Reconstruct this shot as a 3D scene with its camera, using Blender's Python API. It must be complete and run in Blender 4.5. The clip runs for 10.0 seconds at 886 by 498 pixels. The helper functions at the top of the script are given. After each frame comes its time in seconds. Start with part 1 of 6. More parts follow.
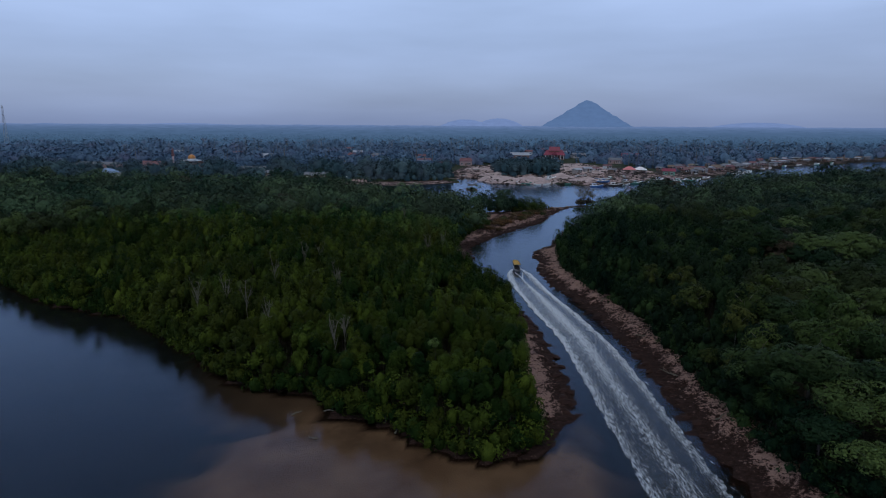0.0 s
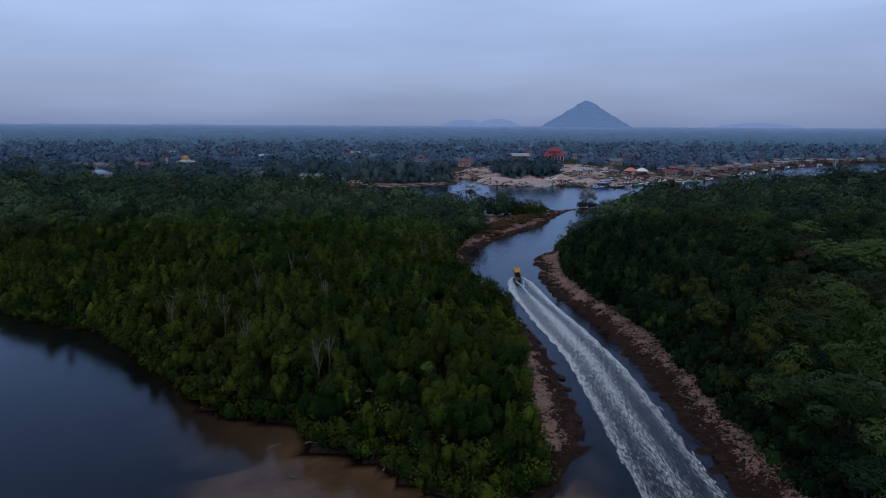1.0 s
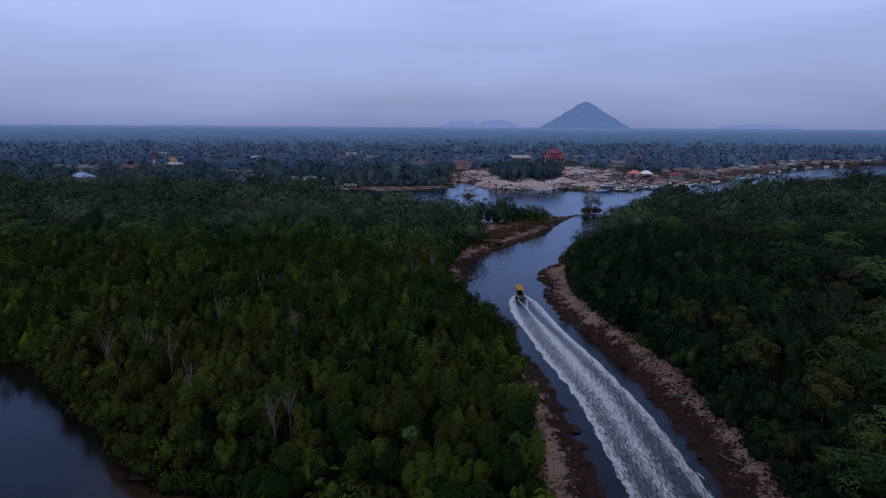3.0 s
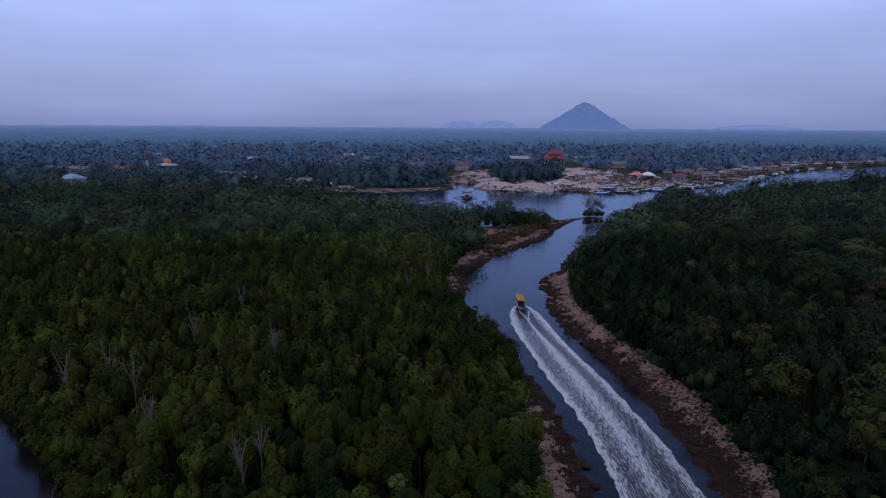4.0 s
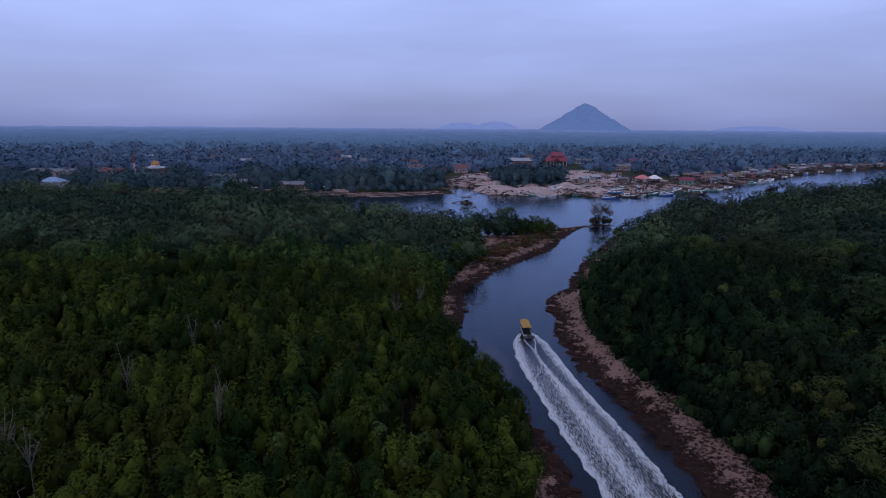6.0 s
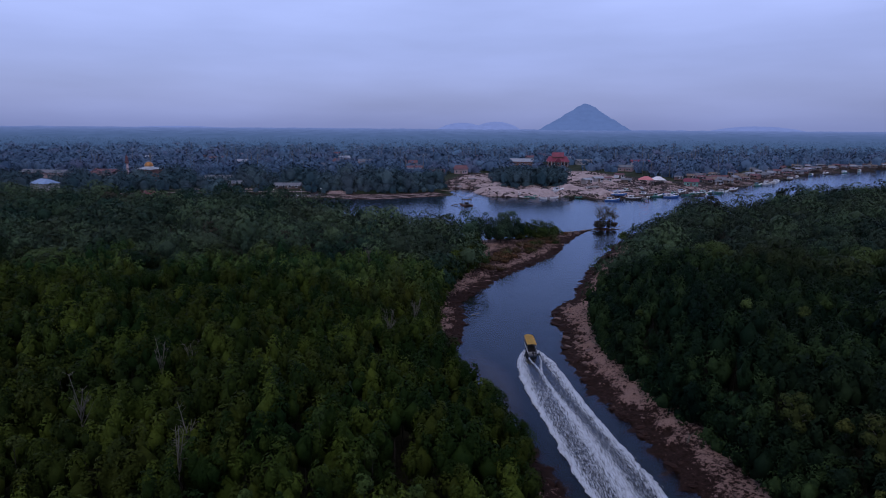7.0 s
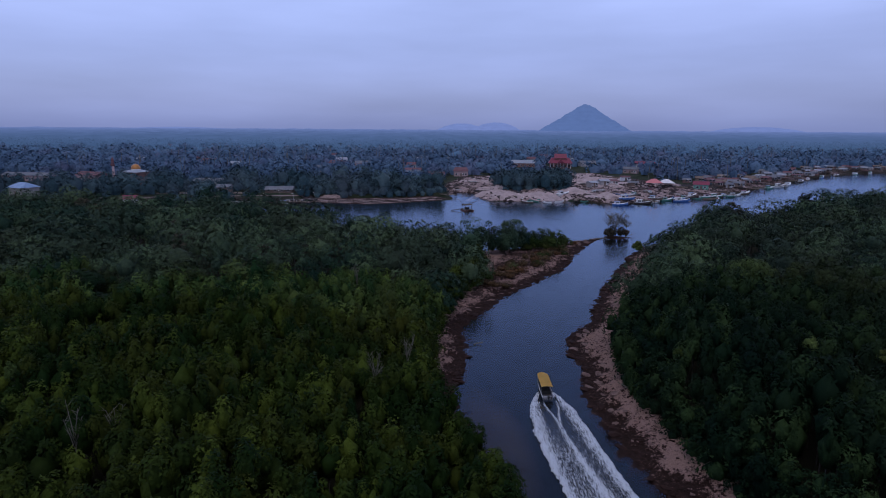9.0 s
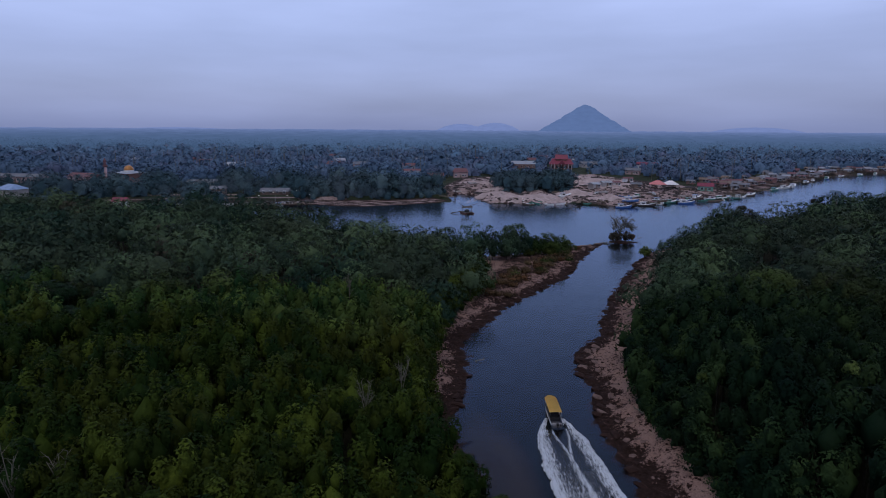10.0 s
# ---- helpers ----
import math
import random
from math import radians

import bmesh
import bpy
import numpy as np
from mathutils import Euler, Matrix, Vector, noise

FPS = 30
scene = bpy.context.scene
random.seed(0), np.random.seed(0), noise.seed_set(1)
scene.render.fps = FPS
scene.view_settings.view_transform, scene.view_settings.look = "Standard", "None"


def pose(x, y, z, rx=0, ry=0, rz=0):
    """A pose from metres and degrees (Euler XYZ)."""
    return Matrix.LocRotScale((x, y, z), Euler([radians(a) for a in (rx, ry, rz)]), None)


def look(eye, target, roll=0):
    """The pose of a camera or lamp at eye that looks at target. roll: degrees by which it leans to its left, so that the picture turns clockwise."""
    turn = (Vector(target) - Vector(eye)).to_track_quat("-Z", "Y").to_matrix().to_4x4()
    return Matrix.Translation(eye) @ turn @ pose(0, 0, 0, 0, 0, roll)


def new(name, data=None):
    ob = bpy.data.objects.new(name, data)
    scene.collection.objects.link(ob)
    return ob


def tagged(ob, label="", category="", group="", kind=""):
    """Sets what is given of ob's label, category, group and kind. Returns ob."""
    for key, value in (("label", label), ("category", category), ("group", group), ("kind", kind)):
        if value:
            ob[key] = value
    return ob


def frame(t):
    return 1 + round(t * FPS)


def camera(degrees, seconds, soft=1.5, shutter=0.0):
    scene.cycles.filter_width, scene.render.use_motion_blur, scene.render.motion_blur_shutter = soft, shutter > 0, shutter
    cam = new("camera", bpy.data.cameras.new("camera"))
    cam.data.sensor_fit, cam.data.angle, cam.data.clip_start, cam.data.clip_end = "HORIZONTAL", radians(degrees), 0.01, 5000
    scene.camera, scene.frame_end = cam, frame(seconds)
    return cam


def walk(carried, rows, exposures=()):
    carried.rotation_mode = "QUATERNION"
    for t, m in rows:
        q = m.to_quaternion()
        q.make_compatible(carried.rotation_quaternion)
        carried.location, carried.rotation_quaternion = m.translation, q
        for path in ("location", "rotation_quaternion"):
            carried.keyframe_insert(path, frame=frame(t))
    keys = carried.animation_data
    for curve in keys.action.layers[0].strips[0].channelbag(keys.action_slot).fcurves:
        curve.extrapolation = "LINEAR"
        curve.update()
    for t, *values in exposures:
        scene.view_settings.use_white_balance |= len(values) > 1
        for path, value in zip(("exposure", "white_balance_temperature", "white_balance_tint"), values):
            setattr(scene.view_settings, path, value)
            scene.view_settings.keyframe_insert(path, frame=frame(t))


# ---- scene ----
cam = camera(73.4, 10.0, soft=1.0)
METRES, EYE, TILT, LEAN, TURN = 69.0, 32.0, -11.6, -0.3, 0.0
ROWS = [
    (0.0, 0.0, 0.0, 0.0, -0.0, 0.0, 0.0),
    (0.5, 0.0035, 0.0495, 0.0104, -0.05, 0.02, 0.0),
    (1.0, 0.007, 0.0979, 0.0205, -0.09, 0.04, 0.01),
    (1.5, 0.0107, 0.1462, 0.0303, -0.12, 0.07, 0.01),
    (2.0, 0.0143, 0.1936, 0.0403, -0.14, 0.08, 0.01),
    (2.5, 0.0178, 0.2413, 0.0503, -0.16, 0.11, 0.01),
    (4.0, 0.0286, 0.3828, 0.0805, -0.28, 0.18, 0.01),
    (4.5, 0.0331, 0.4308, 0.0908, -0.28, 0.21, 0.0),
    (5.0, 0.0366, 0.4788, 0.1013, -0.28, 0.23, -0.02),
    (5.5, 0.04, 0.5276, 0.1123, -0.27, 0.26, -0.04),
    (7.0, 0.0474, 0.6787, 0.146, -0.27, 0.3, -0.04),
    (7.5, 0.0489, 0.729, 0.1568, -0.28, 0.3, -0.04),
    (8.0, 0.0496, 0.7795, 0.1673, -0.29, 0.33, -0.0),
    (8.5, 0.0502, 0.8305, 0.1781, -0.3, 0.36, -0.02),
    (9.0, 0.0511, 0.8801, 0.189, -0.3, 0.37, -0.0),
    (9.5, 0.0517, 0.9284, 0.1993, -0.32, 0.38, -0.0),
    (10.0, 0.0531, 0.9761, 0.209, -0.35, 0.41, -0.0),
]
walk(cam, [(t, pose(0, 0, EYE, TILT, LEAN, TURN) @ pose(METRES * x, METRES * y, METRES * z, 90 + pitch, roll, yaw)) for t, x, y, z, yaw, pitch, roll in ROWS],
     [(0.0, 0.0, 6050, 4), (2.5, 0.0, 5950, 12), (4.5, 0.0, 5700, 22), (5.5, 0.0, 5700, 23), (9.0, 0.0, 5700, 21), (9.5, 0.0, 5850, 19), (10.0, 0.0, 6050, 16)])

# ---- sky and light: an overcast evening ----
world = bpy.data.worlds.new("overcast_sky")
scene.world = world
world.use_nodes = True
wn, wl = world.node_tree.nodes, world.node_tree.links
wn.clear()
w_out = wn.new("ShaderNodeOutputWorld")
w_bg = wn.new("ShaderNodeBackground")
w_sky = wn.new("ShaderNodeTexSky")
w_sky.sky_type, w_sky.sun_disc = "NISHITA", False
w_sky.sun_elevation, w_sky.sun_rotation = radians(50), radians(160)
w_sky.air_density, w_sky.dust_density = 1.2, 3.0
w_dim = wn.new("ShaderNodeVectorMath")
w_dim.operation = "SCALE"
w_dim.inputs["Scale"].default_value = 0.03
w_co = wn.new("ShaderNodeTexCoord")
w_sep = wn.new("ShaderNodeSeparateXYZ")
w_ramp = wn.new("ShaderNodeValToRGB")
w_ramp.color_ramp.interpolation = "EASE"
SKY = [(0.0, (0.232, 0.278, 0.462)), (0.03, (0.272, 0.324, 0.524)), (0.10, (0.332, 0.395, 0.640)), (0.20, (0.435, 0.515, 0.795)),
       (0.42, (0.330, 0.410, 0.680)), (0.72, (0.165, 0.195, 0.275)), (1.0, (0.140, 0.164, 0.225))]
while len(w_ramp.color_ramp.elements) < len(SKY):
    w_ramp.color_ramp.elements.new(0.5)
for e, (p, c) in zip(w_ramp.color_ramp.elements, SKY):
    e.position, e.color = p, (*c, 1)
w_map = wn.new("ShaderNodeMapping")
w_map.inputs["Scale"].default_value = (1.6, 1.6, 9.0)
w_noise = wn.new("ShaderNodeTexNoise")
w_noise.inputs["Scale"].default_value = 1.7
w_noise.inputs["Detail"].default_value = 4.0
w_rng = wn.new("ShaderNodeMapRange")
w_rng.inputs["From Min"].default_value, w_rng.inputs["From Max"].default_value = 0.25, 0.75
w_rng.inputs["To Min"].default_value, w_rng.inputs["To Max"].default_value = 0.87, 1.13
w_cloud = wn.new("ShaderNodeVectorMath")
w_cloud.operation = "SCALE"
w_add = wn.new("ShaderNodeVectorMath")
w_add.operation = "ADD"
wl.new(w_co.outputs["Generated"], w_sep.inputs[0])
wl.new(w_sep.outputs["Z"], w_ramp.inputs[0])
wl.new(w_co.outputs["Generated"], w_map.inputs[0])
wl.new(w_map.outputs[0], w_noise.inputs["Vector"])
wl.new(w_noise.outputs[0], w_rng.inputs[0])
wl.new(w_ramp.outputs[0], w_cloud.inputs[0])
wl.new(w_rng.outputs[0], w_cloud.inputs["Scale"])
wl.new(w_sky.outputs[0], w_dim.inputs[0])
wl.new(w_cloud.outputs[0], w_add.inputs[0])
wl.new(w_dim.outputs[0], w_add.inputs[1])
wl.new(w_add.outputs[0], w_bg.inputs[0])
wl.new(w_bg.outputs[0], w_out.inputs[0])
w_bg.inputs[1].default_value = 0.85

sun_data = bpy.data.lights.new("sun", "SUN")
sun_data.energy, sun_data.angle, sun_data.color = 0.75, radians(30), (1.0, 0.95, 0.88)
sun = new("sun", sun_data)
sun.matrix_world = look((-30, -10, 110), (0, 30, 0))


# ---- materials ----
def nodes_of(name):
    m = bpy.data.materials.new(name)
    m.use_nodes = True
    nt = m.node_tree
    return m, nt.nodes, nt.links, nt.nodes["Principled BSDF"]


def mixer(n, l, fac, a, b):
    """A colour between a and b (colours or sockets) by fac (number or socket)."""
    x = n.new("ShaderNodeMix")
    x.data_type = "RGBA"
    for sock, v in ((x.inputs[0], fac), (x.inputs[6], a), (x.inputs[7], b)):
        if isinstance(v, bpy.types.NodeSocket):
            l.new(v, sock)
        elif isinstance(v, (int, float)):
            sock.default_value = v
        else:
            sock.default_value = (*v, 1)
    return x.outputs[2]


def ranged(n, l, v, a, b, c=0.0, d=1.0):
    x = n.new("ShaderNodeMapRange")
    x.inputs["From Min"].default_value, x.inputs["From Max"].default_value = a, b
    x.inputs["To Min"].default_value, x.inputs["To Max"].default_value = c, d
    l.new(v, x.inputs[0])
    return x.outputs[0]


def math_node(n, l, op, a, b):
    x = n.new("ShaderNodeMath")
    x.operation = op
    for sock, v in zip(x.inputs, (a, b)):
        if isinstance(v, (int, float)):
            sock.default_value = v
        else:
            l.new(v, sock)
    return x.outputs[0]


def noise_of(n, l, scale, detail=3.0, where="Position", rough=0.5, stretch=None):
    if where == "Position":
        src = n.new("ShaderNodeNewGeometry").outputs["Position"]
    else:
        src = n.new("ShaderNodeTexCoord").outputs["Object"]
    if stretch:
        mp = n.new("ShaderNodeMapping")
        mp.inputs["Scale"].default_value = stretch
        l.new(src, mp.inputs[0])
        src = mp.outputs[0]
    x = n.new("ShaderNodeTexNoise")
    x.inputs["Scale"].default_value, x.inputs["Detail"].default_value, x.inputs["Roughness"].default_value = scale, detail, rough
    l.new(src, x.inputs["Vector"])
    return x.outputs[0]


def bump_into(n, l, b, height, strength, distance):
    x = n.new("ShaderNodeBump")
    x.inputs["Strength"].default_value, x.inputs["Distance"].default_value = strength, distance
    l.new(height, x.inputs["Height"])
    l.new(x.outputs[0], b.inputs["Normal"])


def plain(name, colour, rough=0.6, metal=0.0, vary=0.25, scale=1.5, bump=0.0, sheen=0.0):
    """Paint, wood, cloth or metal with stains at two scales."""
    m, n, l, b = nodes_of(name)
    big, fine = noise_of(n, l, scale, 4.0), noise_of(n, l, scale * 9, 3.0)
    dark = [c * (1 - vary) for c in colour]
    light = [min(1, c * (1 + vary * 0.6)) for c in colour]
    f = math_node(n, l, "ADD", math_node(n, l, "MULTIPLY", big, 0.65), math_node(n, l, "MULTIPLY", fine, 0.35))
    l.new(mixer(n, l, ranged(n, l, f, 0.35, 0.65), dark, light), b.inputs["Base Color"])
    b.inputs["Roughness"].default_value, b.inputs["Metallic"].default_value = rough, metal
    b.inputs["Specular IOR Level"].default_value = 0.5 if rough < 0.75 else 0.1
    b.inputs["Sheen Weight"].default_value = sheen
    if bump:
        bump_into(n, l, b, fine, bump, 0.05)
    return m


def leaves(name, dark, mid, light, patch=0.22, sheen=0.0, grain=3.5, gloss=0.12, depth=0.35, olive=0.5, spray=0.0):
    """Foliage: hue drifts from tree to tree and from leaf to leaf; shade is painted into the fine hollows."""
    m, n, l, b = nodes_of(name)
    isle = n.new("ShaderNodeNewGeometry").outputs["Random Per Island"]
    obr = n.new("ShaderNodeObjectInfo").outputs["Random"]
    trees = noise_of(n, l, patch, 2.0)
    stand = noise_of(n, l, 0.035, 3.0)
    fine = noise_of(n, l, grain, 4.0, rough=0.7)
    tone = n.new("ShaderNodeAttribute")
    tone.attribute_name = "tone"
    own = math_node(n, l, "FRACT", math_node(n, l, "ADD", obr, tone.outputs["Fac"]), 0.0)
    f = math_node(n, l, "ADD", math_node(n, l, "MULTIPLY", ranged(n, l, trees, 0.32, 0.68), 0.4), math_node(n, l, "MULTIPLY", own, 0.6))
    col = mixer(n, l, ranged(n, l, f, 0.15, 0.85), dark, mid)
    col = mixer(n, l, ranged(n, l, stand, 0.48, 0.68, 0.0, 0.55), col, [c * k for c, k in zip(mid, (1.7, 1.0, 1.0))])
    col = mixer(n, l, ranged(n, l, own, 0.62, 0.98, 0.0, 0.62), col, light)
    brown = math_node(n, l, "MULTIPLY", ranged(n, l, own, 0.36, 0.42), ranged(n, l, own, 0.64, 0.56, 0.0, olive))
    col = mixer(n, l, brown, col, [c * k for c, k in zip(mid, (1.9, 1.2, 1.1))])
    tip = math_node(n, l, "MULTIPLY", ranged(n, l, isle, 0.45, 1.0), ranged(n, l, f, 0.3, 1.0, 0.05, 0.5))
    tip = math_node(n, l, "MULTIPLY", tip, ranged(n, l, fine, 0.38, 0.62))
    col = mixer(n, l, tip, col, light)
    # Low spots of the bump noise darkened in colour, as shade between leaf clumps.
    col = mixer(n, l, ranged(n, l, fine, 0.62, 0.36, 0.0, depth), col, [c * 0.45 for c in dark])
    l.new(col, b.inputs["Base Color"])
    b.inputs["Roughness"].default_value = 0.7
    b.inputs["Specular IOR Level"].default_value = gloss
    b.inputs["Sheen Weight"].default_value = sheen
    b.inputs["Sheen Roughness"].default_value = 0.6
    b.inputs["Sheen Tint"].default_value = (0.75, 0.85, 1.0, 1)
    bump_into(n, l, b, fine, 0.35, 0.5 / grain)
    if spray:
        # each blade of the mesh is a spray of small leaves with gaps between them
        cells = n.new("ShaderNodeTexVoronoi")
        cells.inputs["Scale"].default_value = 1.0 / spray
        l.new(n.new("ShaderNodeNewGeometry").outputs["Position"], cells.inputs["Vector"])
        gap, mx = n.new("ShaderNodeBsdfTransparent"), n.new("ShaderNodeMixShader")
        core = n.new("ShaderNodeAttribute")
        core.attribute_name = "solid"
        blade = math_node(n, l, "LESS_THAN", core.outputs["Fac"], 0.5)
        l.new(math_node(n, l, "MULTIPLY", blade, math_node(n, l, "GREATER_THAN", cells.outputs["Distance"], 0.56)), mx.inputs[0])
        l.new(b.outputs[0], mx.inputs[1])
        l.new(gap.outputs[0], mx.inputs[2])
        l.new(mx.outputs[0], n["Material Output"].inputs[0])
    return m


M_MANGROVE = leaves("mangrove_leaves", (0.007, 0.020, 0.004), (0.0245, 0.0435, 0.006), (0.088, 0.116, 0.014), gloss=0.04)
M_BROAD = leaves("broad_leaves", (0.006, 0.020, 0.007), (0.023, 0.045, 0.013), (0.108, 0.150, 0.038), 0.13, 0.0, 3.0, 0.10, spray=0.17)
# These two woods carry mid-distance haze in their leaf colour, the island's more.
M_HAZEBACKWOOD = leaves("hazed_back_wood_leaves", (0.007, 0.021, 0.016), (0.027, 0.053, 0.033), (0.108, 0.156, 0.066), 0.13, 0.0, 2.0, 0.06, spray=0.18)
M_HAZEISLEWOOD = leaves("hazed_island_wood_leaves", (0.010, 0.030, 0.020), (0.036, 0.071, 0.041), (0.122, 0.176, 0.076), 0.13, 0.0, 2.0, 0.06, spray=0.18)
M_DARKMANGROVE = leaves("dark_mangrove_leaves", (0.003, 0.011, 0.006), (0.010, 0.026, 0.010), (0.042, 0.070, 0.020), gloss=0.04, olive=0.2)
# The same mangroves farther off, haze mixed into their green.
M_HAZEMANGROVE = leaves("hazed_mangrove_leaves", (0.010, 0.034, 0.010), (0.040, 0.076, 0.018), (0.118, 0.164, 0.032), gloss=0.04)
M_CASUARINA = leaves("casuarina_needles", (0.024, 0.026, 0.018), (0.048, 0.046, 0.032), (0.085, 0.080, 0.055), gloss=0.04)
M_OLIVE = leaves("olive_leaves", (0.015, 0.033, 0.008), (0.036, 0.058, 0.014), (0.088, 0.118, 0.030), gloss=0.05)
# Trees across the river: blue haze painted into the leaf and frond colours.
M_HAZEFARLEAF = leaves("hazed_far_leaves", (0.056, 0.100, 0.162), (0.088, 0.146, 0.220), (0.112, 0.178, 0.258), 0.08, 0.0, 1.2, 0.10, 0.06, 0.0)
M_HAZEVILLAGELEAF = leaves("hazed_village_leaves", (0.020, 0.048, 0.060), (0.044, 0.086, 0.104), (0.092, 0.145, 0.150), 0.1, 0.0, 1.5, 0.10, 0.3, 0.2, spray=0.34)
M_HAZEPALM = leaves("hazed_palm_fronds", (0.075, 0.125, 0.180), (0.105, 0.160, 0.225), (0.140, 0.196, 0.260), 0.1, 0.0, 2.0, 0.12, 0.15, 0.0)
M_YOUNG = leaves("young_leaves", (0.024, 0.044, 0.010), (0.050, 0.080, 0.018), (0.110, 0.150, 0.042), gloss=0.05)
M_STRAW = leaves("dry_grass", (0.050, 0.036, 0.018), (0.095, 0.068, 0.034), (0.170, 0.125, 0.070), gloss=0.05)
M_BARK = plain("bark", (0.060, 0.052, 0.044), 0.9, vary=0.4, scale=3, bump=0.4)
M_PALEBARK = plain("pale_bark", (0.20, 0.18, 0.15), 0.9, vary=0.35, scale=3, bump=0.3)
M_DEAD = plain("dead_twigs", (0.12, 0.11, 0.085), 0.9, vary=0.3, scale=3)


def ground_material():
    m, n, l, b = nodes_of("mud_sand_and_litter")
    geo = n.new("ShaderNodeNewGeometry")
    sep = n.new("ShaderNodeSeparateXYZ")
    l.new(geo.outputs["Position"], sep.inputs[0])
    att = n.new("ShaderNodeAttribute")
    att.attribute_name = "sand"
    lumps, grain, big = noise_of(n, l, 2.2, 6.0, rough=0.78), noise_of(n, l, 7.0, 4.0, rough=0.7), noise_of(n, l, 0.16, 3.0)
    mud = mixer(n, l, ranged(n, l, lumps, 0.35, 0.7), (0.014, 0.008, 0.006), (0.048, 0.027, 0.022))
    sand = mixer(n, l, ranged(n, l, grain, 0.3, 0.7), (0.13, 0.076, 0.062), (0.38, 0.245, 0.200))
    sand = mixer(n, l, ranged(n, l, big, 0.35, 0.7), sand, (0.26, 0.168, 0.138))
    # Beyond the river the sand colour is greyed, standing in for haze.
    sand = mixer(n, l, ranged(n, l, sep.outputs["Y"], 290, 320, 0.0, 0.65), sand, mixer(n, l, ranged(n, l, lumps, 0.35, 0.65), (0.24, 0.18, 0.175), (0.56, 0.44, 0.42)))
    litter = mixer(n, l, ranged(n, l, grain, 0.3, 0.7), (0.010, 0.010, 0.006), (0.030, 0.027, 0.016))
    dry = math_node(n, l, "ADD", att.outputs["Fac"], math_node(n, l, "MULTIPLY", math_node(n, l, "SUBTRACT", lumps, 0.5), 3.0))
    col = mixer(n, l, ranged(n, l, dry, 0.35, 0.62), mud, sand)
    turf = mixer(n, l, ranged(n, l, big, 0.35, 0.65), (0.020, 0.032, 0.016), (0.048, 0.056, 0.032))
    litter = mixer(n, l, ranged(n, l, sep.outputs["Y"], 300, 330), litter, turf)
    att2 = n.new("ShaderNodeAttribute")
    att2.attribute_name = "wood"
    col = mixer(n, l, att2.outputs["Fac"], col, litter)
    # the river bed: silt in the deep, brown sand on the shoal
    att3 = n.new("ShaderNodeAttribute")
    att3.attribute_name = "shoal"
    silt = mixer(n, l, ranged(n, l, big, 0.3, 0.7), (0.012, 0.016, 0.018), (0.022, 0.026, 0.026))
    shoal = mixer(n, l, ranged(n, l, big, 0.3, 0.7), (0.27, 0.175, 0.115), (0.42, 0.285, 0.190))
    bed = mixer(n, l, att3.outputs["Fac"], silt, shoal)
    wet = math_node(n, l, "ADD", sep.outputs["Z"], math_node(n, l, "MULTIPLY", math_node(n, l, "SUBTRACT", lumps, 0.5), 0.25))
    col = mixer(n, l, ranged(n, l, wet, -0.34, -0.10), bed, col)
    l.new(col, b.inputs["Base Color"])
    b.inputs["Roughness"].default_value = 0.95
    b.inputs["Specular IOR Level"].default_value = 0.08
    bump_into(n, l, b, math_node(n, l, "ADD", grain, math_node(n, l, "MULTIPLY", lumps, 2.0)), 0.8, 0.12)
    return m


def water_material():
    m, n, l, b = nodes_of("river_water")
    n.remove(b)
    out = n["Material Output"]
    tr, gl, mx, fr = n.new("ShaderNodeBsdfTransparent"), n.new("ShaderNodeBsdfGlossy"), n.new("ShaderNodeMixShader"), n.new("ShaderNodeFresnel")
    tr.inputs[0].default_value = (0.66, 0.64, 0.62, 1)
    gl.inputs["Roughness"].default_value = 0.12
    gl.inputs[0].default_value = (0.68, 0.82, 1.0, 1)
    fr.inputs[0].default_value = 1.33
    bp = n.new("ShaderNodeBump")
    bp.inputs["Strength"].default_value, bp.inputs["Distance"].default_value = 0.5, 0.04
    f = math_node(n, l, "ADD", noise_of(n, l, 1.4, 3.0, stretch=(0.6, 1.4, 1)), math_node(n, l, "MULTIPLY", noise_of(n, l, 0.25, 2.0), 2.0))
    l.new(f, bp.inputs["Height"])
    l.new(bp.outputs[0], gl.inputs["Normal"])
    l.new(bp.outputs[0], fr.inputs["Normal"])
    l.new(fr.outputs[0], mx.inputs[0])
    l.new(tr.outputs[0], mx.inputs[1])
    l.new(gl.outputs[0], mx.inputs[2])
    l.new(mx.outputs[0], out.inputs[0])
    return m


def foam_material():
    m, n, l, b = nodes_of("wake_foam")
    out = n["Material Output"]
    att = n.new("ShaderNodeAttribute")
    att.attribute_name = "foam"
    streak = noise_of(n, l, 3.0, 5.0, rough=0.7, stretch=(2.2, 0.4, 1))
    fleck = noise_of(n, l, 20.0, 6.0, rough=0.8, stretch=(1.2, 0.6, 1))
    g = math_node(n, l, "ADD", math_node(n, l, "MULTIPLY", streak, 0.45), math_node(n, l, "MULTIPLY", fleck, 0.55))
    cover = math_node(n, l, "ADD", att.outputs["Fac"], math_node(n, l, "MULTIPLY", math_node(n, l, "SUBTRACT", g, 0.5), ranged(n, l, att.outputs["Fac"], 0.0, 0.5, 2.4, 6.4)))
    fac = ranged(n, l, cover, 0.15, 0.95)
    b.inputs["Base Color"].default_value = (0.57, 0.61, 0.66, 1)
    b.inputs["Roughness"].default_value = 0.7
    bump_into(n, l, b, g, 0.6, 0.1)
    tr, mx = n.new("ShaderNodeBsdfTransparent"), n.new("ShaderNodeMixShader")
    l.new(fac, mx.inputs[0])
    l.new(tr.outputs[0], mx.inputs[1])
    l.new(b.outputs[0], mx.inputs[2])
    l.new(mx.outputs[0], out.inputs[0])
    return m


